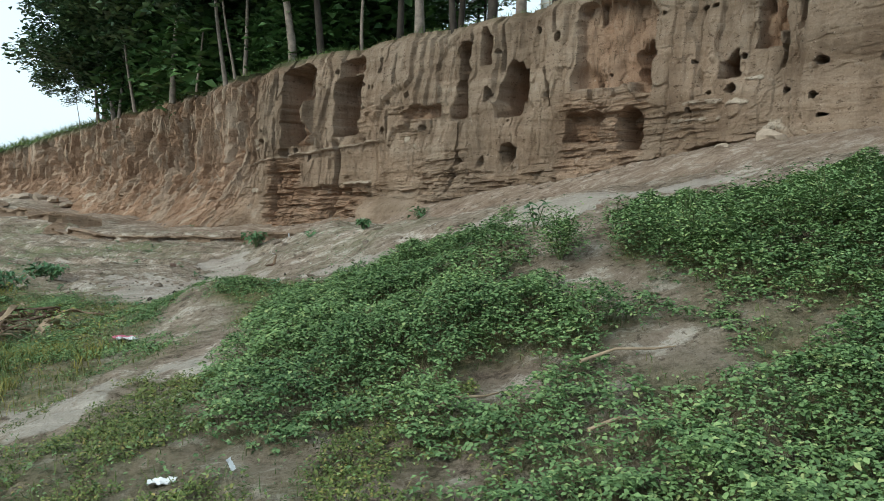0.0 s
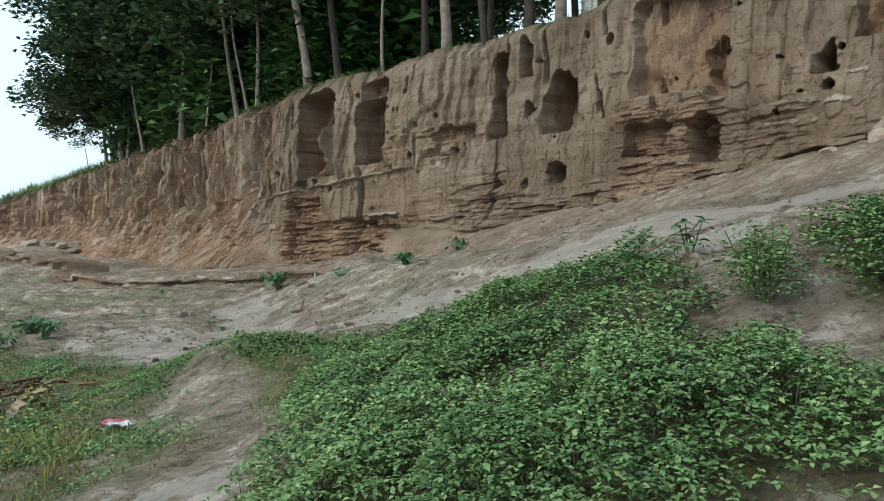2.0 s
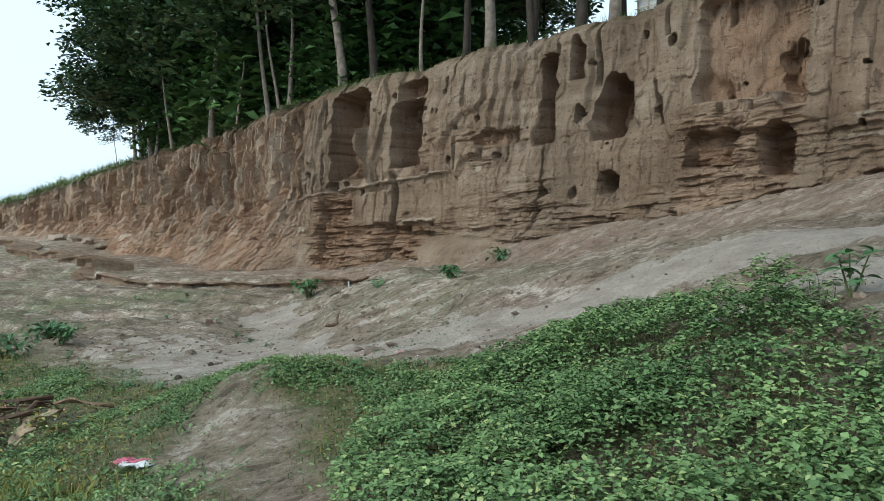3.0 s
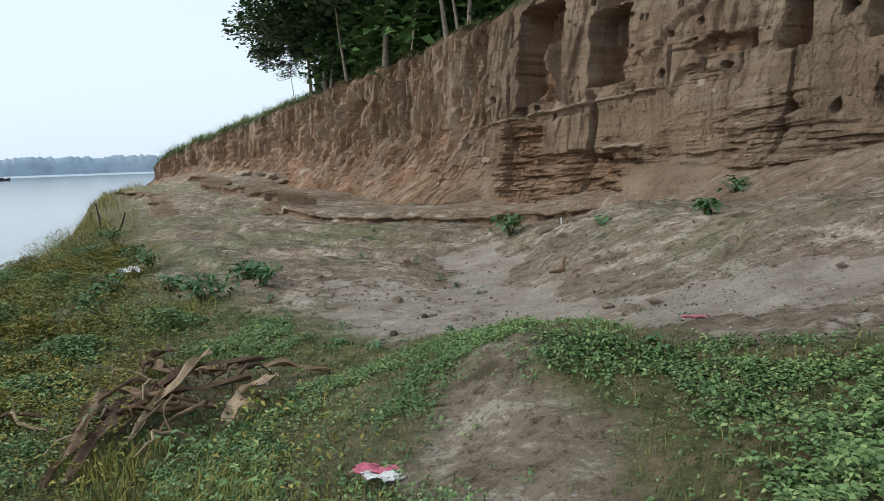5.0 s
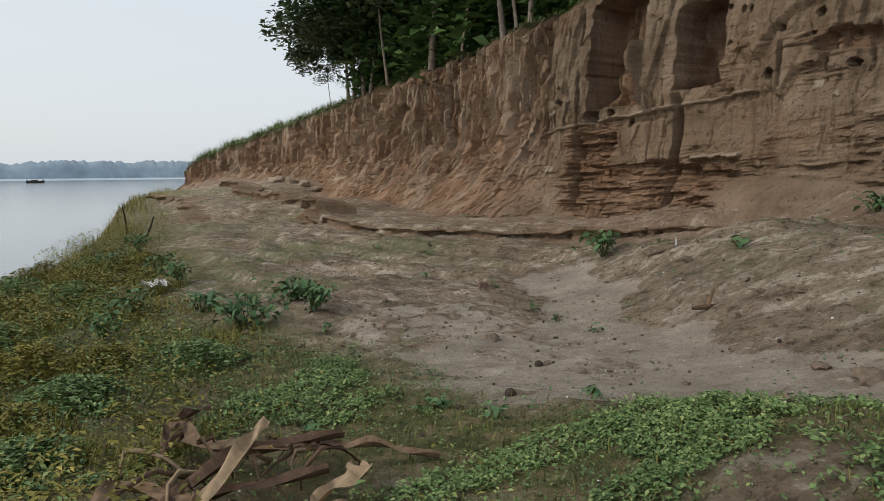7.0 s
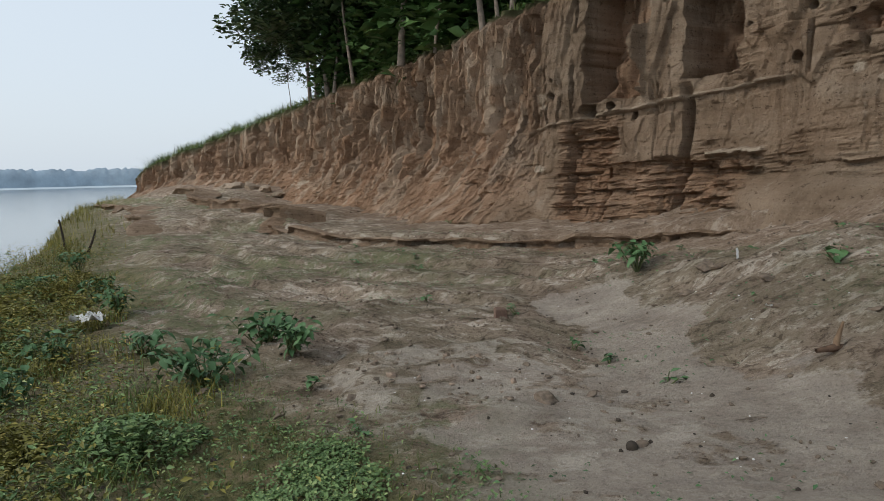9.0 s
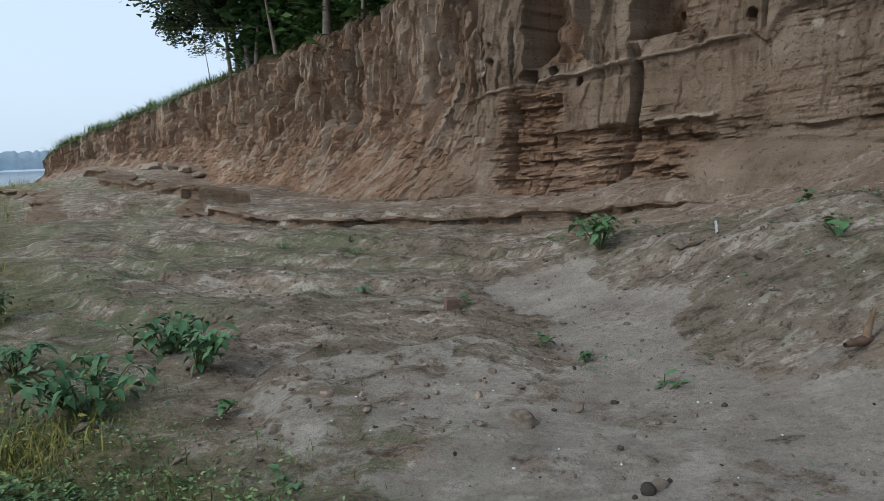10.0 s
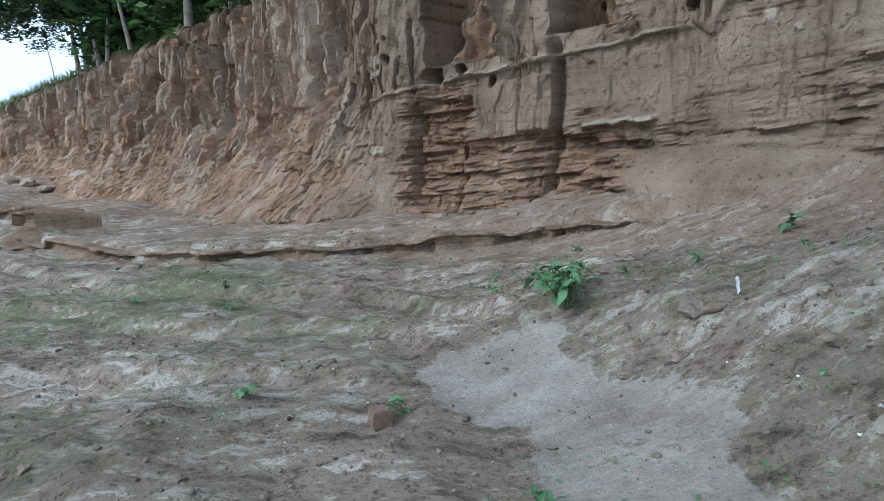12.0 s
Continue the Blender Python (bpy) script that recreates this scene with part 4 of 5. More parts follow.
def tree(x, y, kind, turn, size=1.0, group="trees on the bluff"):
    pale = kind % 2 == 0
    t = empty("tree", pose(x, y, top_z(x, y), 0, 0, turn) @ Matrix.Scale(size, 4),
              "slender tall tree with pale bark and dark foliage" if pale else "slender tall tree with dark bark and dark foliage", "tree", group)
    part("trunk", TREES[kind][0], t)
    part("crown", TREES[kind][1], t)
    return t


BROW_TREES = [(2.6, 16.4, 1, 30, 1.0), (1.9, 17.4, 0, 80, 1.0), (1.2, 17.3, 3, 200, 1.0), (0.3, 18.3, 1, 140, 0.9), (-0.6, 19.3, 0, 40, 1.05), (-1.2, 20.2, 1, 300, 1.0),
              (-2.4, 21.4, 4, 260, 1.0), (-3.8, 22.6, 3, 20, 1.0), (-4.8, 23.1, 0, 310, 1.1), (-6.9, 24.9, 2, 70, 1.0), (-7.3, 25.2, 4, 10, 1.0), (-7.8, 25.7, 2, 160, 1.05),
              (-9.9, 28.6, 4, 200, 1.0), (-11.7, 30.8, 0, 120, 1.0), (-14.9, 34.4, 2, 190, 0.95), (-16.6, 36.4, 2, 20, 1.0), (-16.3, 37.4, 4, 50, 1.0), (-21.4, 41.8, 4, 90, 0.45), (5.0, 14.6, 1, 20, 1.0), (6.4, 13.6, 3, 120, 1.0), (7.2, 12.4, 1, 220, 1.0), (4.4, 16.4, 5, 60, 1.0), (7.0, 14.6, 6, 60, 1.1), (9.0, 12.6, 7, 60, 1.1), (-17.6, 38.0, 6, 40, 0.95), (-18.8, 39.4, 7, 310, 0.8), (-14.6, 36.0, 7, 70, 1.0), (-19.8, 40.8, 6, 150, 0.75), (-16.4, 39.5, 7, 130, 1.15), (-13.5, 37.0, 6, 250, 1.2), (-12.5, 34.8, 7, 10, 1.1), (-10.0, 32.0, 6, 80, 1.2), (-7.0, 29.5, 7, 200, 1.2)]
for x, y, kind, turn, size in BROW_TREES:
    tree(x, y, kind, turn, size)
trng = random.Random(77)
for k in range(36):
    u = trng.uniform(11, 23) if k % 6 == 0 else trng.uniform(25, 44)
    inn = trng.uniform(2.5, 15)
    bx, by = float(np.interp(u, CLIFF_U, CLIFF[:, 0])), float(np.interp(u, CLIFF_U, CLIFF[:, 1]))
    tree(bx + 0.72 * inn, by + 0.70 * inn, trng.choice([1, 3, 5, 0, 1, 5]), trng.uniform(0, 360), trng.uniform(0.8, 1.15), "woods behind the bluff")

# ---- understorey ----
rng = np.random.default_rng(9)


def shrub_mesh(seed, count, rx, rz, leaf, mat):
    r = np.random.default_rng(seed)
    g = r.normal(0, 1, (count, 3))
    g /= np.linalg.norm(g, axis=1)[:, None]
    g *= r.uniform(0.3, 1, (count, 1)) ** 0.5
    lump = 1 + 0.35 * np.sin(3 * np.arctan2(g[:, 1], g[:, 0]) + seed)
    p = g * np.array([rx, rx, rz]) * lump[:, None] + np.array([0, 0, rz * 0.75])
    v, f = leaves(p, r.uniform(0.6, 1.3, count) * leaf, r, 0.35, 0.55)
    return mesh_from("foliage", v, f, mat)


SHRUBS = [shrub_mesh(k, 950, 1.5, 1.3, 0.3, M_BUSH) for k in range(3)]
for k in range(112):
    u = trng.uniform(26, 46) if k < 78 else trng.uniform(33, 48) if k < 96 else trng.uniform(8, 25)
    inn = trng.uniform(2.4, 9) if k < 78 else trng.uniform(1.6, 3.5) if k < 96 else trng.uniform(4, 10)
    bx, by = float(np.interp(u, CLIFF_U, CLIFF[:, 0])) + 0.72 * inn, float(np.interp(u, CLIFF_U, CLIFF[:, 1])) + 0.70 * inn
    s = empty("shrub", pose(bx, by, top_z(bx, by) - 0.1, 0, 0, trng.uniform(0, 360)) @ Matrix.Scale(trng.uniform(0.7, 2.2) if k < 78 else trng.uniform(0.4, 0.9), 4), "dense dark green shrub under the trees", "shrub", "shrubs on the bluff")
    part("foliage", SHRUBS[k % 3], s)

# ---- far shore, boat ----
fa = np.radians(np.linspace(-10, 175, 1400))
fr = 800 + 40 * fbm(fa * 4, fa * 0, 401, 3)
tops = 18.2 + 3 * fbm(fa * 40, fa * 0, 403, 3) + 2.4 * fbm(fa * 260, fa * 0, 404, 3)


def ring(radius, z):
    return np.stack([-radius * np.sin(fa), radius * np.cos(fa), z + 0 * fa], -1)


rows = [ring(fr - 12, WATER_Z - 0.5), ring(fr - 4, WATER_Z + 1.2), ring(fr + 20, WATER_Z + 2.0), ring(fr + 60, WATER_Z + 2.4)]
shore = new("backdrop", mesh_from("far_bank", np.concatenate(rows), grid_faces(4, len(fa), True), M_FARLAND_HAZED))
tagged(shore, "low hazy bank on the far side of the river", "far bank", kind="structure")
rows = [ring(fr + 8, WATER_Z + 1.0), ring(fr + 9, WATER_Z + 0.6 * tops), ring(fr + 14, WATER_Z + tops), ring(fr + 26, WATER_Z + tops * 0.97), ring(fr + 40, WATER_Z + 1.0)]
woods = new("far_woods", mesh_from("far_woods", np.concatenate(rows), grid_faces(5, len(fa), True), M_FAR_HAZED))
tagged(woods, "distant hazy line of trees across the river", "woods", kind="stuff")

boat = empty("boat", pose(-420, 384, WATER_Z, 0, 0, 52) @ Matrix.Scale(1.1, 4), "small dark wooden river boat far out on the water", "boat")
hull_v, hull_f = [], []
for i, k in enumerate(np.linspace(-1, 1, 13)):
    w = 1.3 * (1 - abs(k) ** 2.5) + 0.05
    for y, z in ((-w, 1.0 + 0.9 * k * k), (-w * 0.7, -0.2), (w * 0.7, -0.2), (w, 1.0 + 0.9 * k * k)):
        hull_v.append((k * 5.0, y, z))
part("hull", mesh_from("hull", hull_v, np.concatenate([grid_faces(13, 4)]), M_BOAT), boat)
bm = bmesh.new()
bmesh.ops.create_cube(bm, size=1, matrix=pose(-0.5, 0, 1.3) @ Matrix.Diagonal((4.0, 1.9, 1.3, 1)))
bmesh.ops.bevel(bm, geom=bm.edges[:], offset=0.25, segments=2, affect="EDGES")
part("cabin", bm_mesh("cabin", bm, M_BOAT), boat)

# ---- leafy cover and grass ----
rng = np.random.default_rng(21)


def scatter(count, x0, x1, y0, y1, density):
    x, y = rng.uniform(x0, x1, count), rng.uniform(y0, y1, count)
    keep = rng.uniform(0, 1, count) < density(x, y)
    return x[keep], y[keep]


def lay(name, v, f, mat, label, category):
    return tagged(new(name, mesh_from(name, v, f, mat)), label, category, kind="stuff")


def canopy(x, y):
    """Height of the leafy weeds: mounds with hollows between them."""
    patch = sstep(-0.4, 0.45, fbm(x * 1.3, y * 1.3, 81, 3))
    tuft = sstep(-0.3, 0.3, fbm(x * 5.5, y * 5.5, 82, 2))
    return (0.03 + 0.14 * patch + 0.1 * tuft) * (0.35 + 0.65 * leaf_cover(x, y))


x, y = scatter(150000, -2.3, 4.4, 0.8, 8.4, leaf_cover)
tall = canopy(x, y)
hz = tall * (1 - 0.6 * rng.uniform(0, 1, len(x)) ** 2)
v, f = sprigs(np.stack([x, y, ground_z(x, y) + 0.01 + hz], 1), rng.uniform(0.019, 0.036, len(x)), rng, 4)
lay("leafy_ground_cover", v, f, M_LEAF, "dense low leafy green weeds covering the mound", "ground cover")
pick = rng.uniform(0, 1, len(x)) < 0.05
v, f = blades(np.stack([x, y, ground_z(x, y)], 1)[pick], (tall * 1.1)[pick], 0.005, rng, 0.8)
lay("weed_stems", v, f, M_STEM, "thin green stems of the leafy weeds", "stems")


def turf_density(x, y):
    return masks(x, y)[1] * (1 - 0.75 * leaf_cover(x, y)) * (0.15 + 0.85 * sstep(0.45, 0.85, np.hypot(x + 5.2, (y - 8.3) * 0.75)))


x, y = scatter(70000, -10, 3, 0.5, 12, turf_density)
g = np.stack([x, y, ground_z(x, y) - 0.005], 1)
v, f = blades(g, rng.uniform(0.02, 0.08, len(x)), 0.005, rng, 1.2)
lay("short_grass", v, f, M_GRASS, "short patchy grass on the river bank", "grass")
x, y = scatter(200000, -10, 3, 0.5, 12, lambda x, y: turf_density(x, y) * (0.35 + 0.65 * sstep(-0.2, 0.3, fbm(x * 1.5, y * 1.5, 88, 3))))
v, f = leaves(np.stack([x, y, ground_z(x, y) + rng.uniform(0.005, 0.06, len(x)) * (0.4 + sstep(-0.1, 0.4, fbm(x * 1.5, y * 1.5, 88, 3)))], 1), rng.uniform(0.016, 0.036, len(x)), rng, 0.4, 0.5)
lay("creeping_weeds", v, f, M_LEAF, "small creeping weeds among the short grass", "weeds")


x, y = scatter(32000, -2.8, 0.3, 2.0, 5.0, lambda x, y: sstep(-0.12, 0.15, fbm(x * 2.4, y * 2.4, 125, 4)) * (1 - leaf_cover(x, y)) * sstep(-3.4, -2.2, x + 0.3 * (y - 3)) * (1 - 0.8 * masks(x, y)[3]))
v, f = sprigs(np.stack([x, y, ground_z(x, y) + rng.uniform(0.005, 0.05, len(x))], 1), rng.uniform(0.012, 0.024, len(x)), rng, 3, 0.6)
lay("yellowing_creepers", v, f, M_GRASS, "low yellowing creeping weeds on dry ground", "weeds")
x, y = scatter(70000, -6.2, -0.9, 6.4, 10.6, lambda x, y: turf_density(x, y) * sstep(-0.08, 0.14, fbm(x * 1.9, y * 1.9, 127, 4)))
v, f = sprigs(np.stack([x, y, ground_z(x, y) + rng.uniform(0.005, 0.05, len(x))], 1), rng.uniform(0.016, 0.032, len(x)), rng, 3, 0.5)
lay("green_creepers", v, f, M_LEAF, "fresh green creeping weeds matted over the turf", "weeds")


def slope_density(x, y):
    b = along(EDGE, x, y)[0]
    return sstep(-1.0, 0.6, b + 0.8 * fbm(x * 0.8, y * 0.8, 83, 3)) * (1 - sstep(5, 7, b))


x, y = scatter(240000, -44, -3, 4, 47, lambda x, y: slope_density(x, y) * np.where(y - 0.9 * -x > 6, 0.35, 1) * (0.12 + 0.88 * sstep(-0.05, 0.2, fbm(x * 1.3, y * 1.3, 112, 3))))
far = np.clip(np.hypot(x + 3, y - 6) / 12, 0.8, 3)
v, f = blades(np.stack([x, y, ground_z(x, y) - 0.02], 1), rng.uniform(0.06, 0.24, len(x)) * far ** 0.8, 0.006 * far, rng, 1.2)
lay("bank_grass", v, f, M_OLIVE, "rough olive and yellowing grass on the bank slope", "grass")
for name, mat, seed, count in (("olive_tufts", M_OLIVE, 121, 170000), ("green_tufts", M_BROW, 123, 60000)):
    x, y = scatter(count, -14, -2.4, 5.2, 17.5, lambda x, y: sstep(-0.9, 0.4, along(EDGE, x, y)[0] + 1.0 * fbm(x * 0.8, y * 0.8, 83, 3)) * sstep(0.5, 0.9, np.hypot(x + 5.2, (y - 8.3) * 0.75)) * (1 - sstep(3, 4.5, along(EDGE, x, y)[0])) * sstep(-0.02, 0.14, fbm(x * 2.2, y * 2.2, seed, 4)))
    rise = sstep(-0.05, 0.3, fbm(x * 2.2, y * 2.2, seed, 4))
    v, f = blades(np.stack([x, y, ground_z(x, y) - 0.01], 1), rng.uniform(0.03, 0.08, len(x)) + 0.09 * rise, 0.007, rng, 1.3)
    lay(name, v, f, mat, "tufts of yellowing grass on the bank slope" if mat is M_OLIVE else "tufts of fresh green grass on the bank slope", "grass")
for name, mat, seed, count in (("bank_weeds", M_LEAF, 85, 150000), ("yellowing_weeds", M_OLIVE, 86, 330000)):
    x, y = scatter(count, -17, -3, 6, 20, lambda x, y: slope_density(x, y) * sstep(-0.07, 0.07, fbm(x * 1.5, y * 1.5, seed, 4)) * (0.25 + 0.75 * sstep(-0.1, 0.08, fbm(x * 4, y * 4, seed + 40, 2))))
    clump = sstep(-0.07, 0.2, fbm(x * 1.5, y * 1.5, seed, 4)) * (0.3 + 0.7 * sstep(-0.1, 0.2, fbm(x * 4, y * 4, seed + 40, 2)))
    v, f = leaves(np.stack([x, y, ground_z(x, y) + 0.01 + clump * rng.uniform(0.0, 0.5, len(x))], 1), rng.uniform(0.022, 0.056, len(x)), rng, 0.5, 0.42)
    lay(name, v, f, mat, "low bushy green weeds growing down the river bank" if mat is M_LEAF else "olive and yellowing weeds on the river bank", "weeds")
# thin seedlings over the silt flat
x, y = scatter(60000, -12, 0, 9, 22, lambda x, y: 0.3 * sstep(0.0, 0.45, fbm(x * 0.7, y * 0.7, 87, 4)) * (along(CLIFF, x, y)[0] > 2.0))
v, f = leaves(np.stack([x, y, ground_z(x, y) + 0.012], 1), rng.uniform(0.015, 0.045, len(x)), rng, 0.35, 0.5)
lay("seedlings", v, f, M_WEED, "tiny scattered green seedlings on the silt", "seedlings")

# turf fringe along the brow of the bluff
k = 36000
iu = rng.integers(0, len(cu) - 1, k)
iu = iu[rng.uniform(0, 1, k) < 0.25 + 0.75 * sstep(22, 27, cu[iu])]
inn = rng.uniform(-0.12, 1.5, len(iu)) ** 1.0
x, y = BX[1][iu] - nx_[iu] * inn, BY[1][iu] - ny_[iu] * inn
z = CZ[-1][iu] + 0.02 + 0.09 * np.maximum(inn, 0)
far = np.clip(cu[iu] / 30, 0.8, 2.2)
hgt = rng.uniform(0.08, 0.26, len(iu)) * far * (1 + 0.4 * sstep(44, 52, cu[iu]))
v, f = blades(np.stack([x, y, z], 1), hgt, 0.016 * far, rng, 1.6)
lay("brow_grass", v, f, M_BROW, "grass fringe along the brow of the bluff", "grass")

# hanging roots under the brow
pieces = []
for k in range(130):
    i = int(rng.choice(np.where(((cu > 12.8) & (cu < 14.4)) | ((cu > 18) & (cu < 20.5)) | ((cu > 11) & (cu < 12)))[0]))
    kk = int(rng.integers(130, 192))
    p = np.array([CX[kk, i], CY[kk, i], CZ[kk, i]]) + np.array([nx_[i], ny_[i], 0]) * 0.03
    n = rng.uniform(0.15, 0.6)
    q = [p + np.array([rng.normal(0, 0.02), rng.normal(0, 0.02), -n * w]) for w in np.linspace(0, 1, 4)]
    pieces.append(tube(q, [0.006, 0.005, 0.004, 0.002], 4))
v, f = join(pieces)
lay("hanging_roots", v, f, M_STRAW, "thin pale roots hanging from the bluff face", "roots")


# ---- broad-leaved weeds ----
def leaf_blade(length, width, droop, mat):
    bm = bmesh.new()
    rows = []
    for k, w in ((0.0, 0.1), (0.22, 0.75), (0.45, 1.0), (0.72, 0.66), (1.0, 0.03)):
        zz = -droop * length * k * k + 0.12 * length * k
        rows.append([bm.verts.new((k * length, s * w * width * 0.5, zz + abs(s) * 0.14 * width * w)) for s in (-1, 0, 1)])
    for a, b in zip(rows[:-1], rows[1:]):
        for j in (0, 1):
            bm.faces.new((a[j], b[j], b[j + 1], a[j + 1]))
    return bm_mesh("leaf", bm, mat)


BROAD = [leaf_blade(0.2, 0.12, 0.5, M_WEED), leaf_blade(0.15, 0.09, 0.35, M_WEED), leaf_blade(0.24, 0.13, 0.7, M_WEED)]
SMALL = [leaf_blade(0.08, 0.045, 0.3, M_WEED), leaf_blade(0.06, 0.036, 0.4, M_WEED)]


def stems(parent, height, radius, count, seed):
    """Thin stems, each a part of its own; gives their centre lines."""
    r = random.Random(seed)
    lines = []
    for k in range(count):
        a, n = r.uniform(0, 6.3), r.uniform(0.2, 1.0) * radius
        q = [(n * w * math.cos(a), n * w * math.sin(a), height * r.uniform(0.9, 1.0) * w - 0.03) for w in np.linspace(0, 1, 5)]
        v, f = tube(q, [0.008 - 0.005 * w for w in np.linspace(0, 1, 5)], 5)
        part("stem", mesh_from("stem", v, f, M_STEM), parent)
        lines.append(q)
    return lines


def weed(x, y, height, radius, count, seed, kinds, label, group="broad-leaved weeds", size=1.0):
    r = random.Random(seed)
    z = float(ground_z(np.array([x]), np.array([y]))[0])
    w = empty("weed", pose(x, y, z, 0, 0, r.uniform(0, 360)), label, "weed", group)
    ends = stems(w, height, radius, max(2, count // 8), seed)
    for k in range(count):
        q = ends[k % len(ends)]
        i = r.choice([2, 3, 3, 4, 4])
        p = Vector(q[i]) + Vector((r.gauss(0, 0.15), r.gauss(0, 0.15), r.gauss(0, 0.1))) * radius
        ob = part("leaf", r.choice(kinds), w)
        ob.matrix_basis = Matrix.Translation(p) @ pose(0, 0, 0, r.uniform(-25, 25), r.uniform(-30, 25), r.uniform(0, 360)) @ Matrix.Scale(size * r.uniform(0.7, 1.15), 4)
    return w


DARK_WEED = "bushy broad-leaved dark green weed on the silt"
WEEDS = [(-4.04, 15.15, 0.4, 0.3, 44), (-7.35, 11.7, 0.42, 0.42, 54), (-7.3, 12.6, 0.42, 0.4, 50), (-6.9, 12.25, 0.3, 0.25, 26), (-1.37, 12.0, 0.2, 0.17, 22),
         (-9.3, 12.2, 0.38, 0.35, 30), (-10.0, 14.0, 0.4, 0.35, 30), (-11.4, 15.2, 0.4, 0.32, 30), (-8.6, 12.6, 0.3, 0.3, 22),
         (-12.6, 15.6, 0.4, 0.35, 26), (-13.8, 17.6, 0.45, 0.4, 26), (-0.54, 16.3, 0.3, 0.3, 26), (-8.8, 11.2, 0.35, 0.35, 24)]
for k, (x, y, h, r_, n) in enumerate(WEEDS):
    weed(x, y, h * 0.85, r_ * 0.85, int(n * 3.2), 500 + k, BROAD, DARK_WEED, size=0.5)
LITTLE = [(-3.69, 10.0), (-7.25, 17.2), (-6.46, 11.7), (-9.97, 20.7), (-9.6, 20.5), (-7.56, 18.2), (-6.4, 18.0), (-4.5, 16.0), (-4.4, 17.5), (-3.2, 16.5), (-3.35, 18.2), (-1.8, 16.4),
          (-6.3, 14.4), (-5.25, 14.05), (-2.5, 13.3), (-4.3, 12.7), (-4.6, 12.9), (-5.7, 10.8), (-3.9, 12.0), (-2.65, 16.2), (-2.0, 15.5), (-8.0, 22.4), (-20.6, 37.6), (-8.5, 17.8), (-5.3, 9.2), (-4.2, 9.5), (-1.9, 8.0), (-8.2, 19.4), (-4.58, 9.7), (-4.7, 9.6), (-2.0, 8.2)]
for k, (x, y) in enumerate(LITTLE):
    big = 1.6 if k in (11, 14, 22) else 1.0
    weed(x, y, 0.1 * big, 0.1 * big, 12, 600 + k, SMALL, "small green weed sprouting from bare silt", "small weeds", big)
weed(0.81, 6.1, 0.24, 0.1, 30, 690, SMALL, "slender green weed on the pale slope", "small weeds", 1.2)
# leafy bush that stands on the mound
for bx, by, bh, n in ((0.89, 5.25, 0.4, 1800), (1.75, 4.9, 0.4, 3000), (2.6, 4.7, 0.42, 3000), (-0.3, 5.75, 0.26, 1800)):
    b = empty("bush", pose(bx, by, float(ground_z(np.array([bx]), np.array([by]))[0])), "small dense leafy green bush on the mound", "bush", "bushes on the mound")
    r = np.random.default_rng(int(bx * 100) + 900)
    stems(b, bh, 0.2, 7, int(by * 10))
    c = r.normal(0, 1, (n, 3)) * np.array([0.1 if 0 < bx < 1 else 0.26, 0.1 if 0 < bx < 1 else 0.22, bh * 0.22]) + np.array([0, 0, bh * 0.5])
    c = c[np.abs(c[:, 2] - bh * 0.5) < bh * 0.5]
    v, f = leaves(c, r.uniform(0.02, 0.04, len(c)), r, 0.45, 0.5)
    part("foliage", mesh_from("foliage", v, f, M_LEAF), b)

# leafy clumps growing down the bank
brng = np.random.default_rng(64)
made = []
while len(made) < 38:
    bx, by = brng.uniform(-13.5, -5.6), brng.uniform(7.6, 17.5)
    off = float(along(EDGE, np.array([bx]), np.array([by]))[0][0])
    if not -0.35 < off < 2.6 or float(pathline([(-10.1, 13.6), (-8.0, 11.2), (-6.9, 12.0)], np.array([bx]), np.array([by]))[0]) < 0.55 or math.hypot(bx + 5.3, by - 8.5) < 1.35 or any(math.hypot(bx - p[0], by - p[1]) < 0.55 for p in made):
        continue
    made.append((bx, by))
    olive = brng.uniform(0, 1) < 0.5
    wide, high = brng.uniform(0.22, 0.44), brng.uniform(0.16, 0.4)
    b = empty("bank_shrub", pose(bx, by, float(ground_z(np.array([bx]), np.array([by]))[0])), "ragged olive and yellowing clump of weeds on the bank" if olive else "leafy green clump of weeds growing on the bank", "weed clump", "weed clumps on the bank")
    stems(b, high, wide * 0.6, 5, int(bx * -100))
    n = int(5200 * wide)
    a, q = brng.uniform(0, 6.3, n), brng.uniform(0, 1, n) ** 0.5
    q = q * wide * (1 + 0.35 * np.sin(3 * a + bx * 9) + 0.2 * np.sin(7 * a + by * 5))
    up = high * (1 - (q / (wide * 1.5)) ** 2) * brng.uniform(0.25, 1.05, n)
    v, f = leaves(np.stack([q * np.cos(a), q * np.sin(a), up], 1), brng.uniform(0.025, 0.065, n), brng, 0.5, 0.45)
    part("foliage", mesh_from("foliage", v, f, M_OLIVE if olive else M_LEAF), b)

# ---- clods, rubble ----
def rock_bm(seed, flat=0.7, sub=2):
    bm = bmesh.new()
    bmesh.ops.create_icosphere(bm, subdivisions=sub, radius=1)
    for q in bm.verts:
        p = q.co.copy()
        q.co *= 1 + 0.55 * noise.noise(p * 1.3 + Vector((seed * 7.1, 0, 0))) + 0.35 * noise.noise(p * 3.5 + Vector((0, seed * 3.3, 0)))
        q.co.z *= flat
    return bm


CLODS = [bm_mesh("clod", rock_bm(k), M_CLOD, False) for k in range(5)]
PALES = [bm_mesh("block", rock_bm(k + 20, 0.75), M_PALE, False) for k in range(3)]


def sit(x, y):
    return float(ground_z(np.array([x]), np.array([y]))[0])


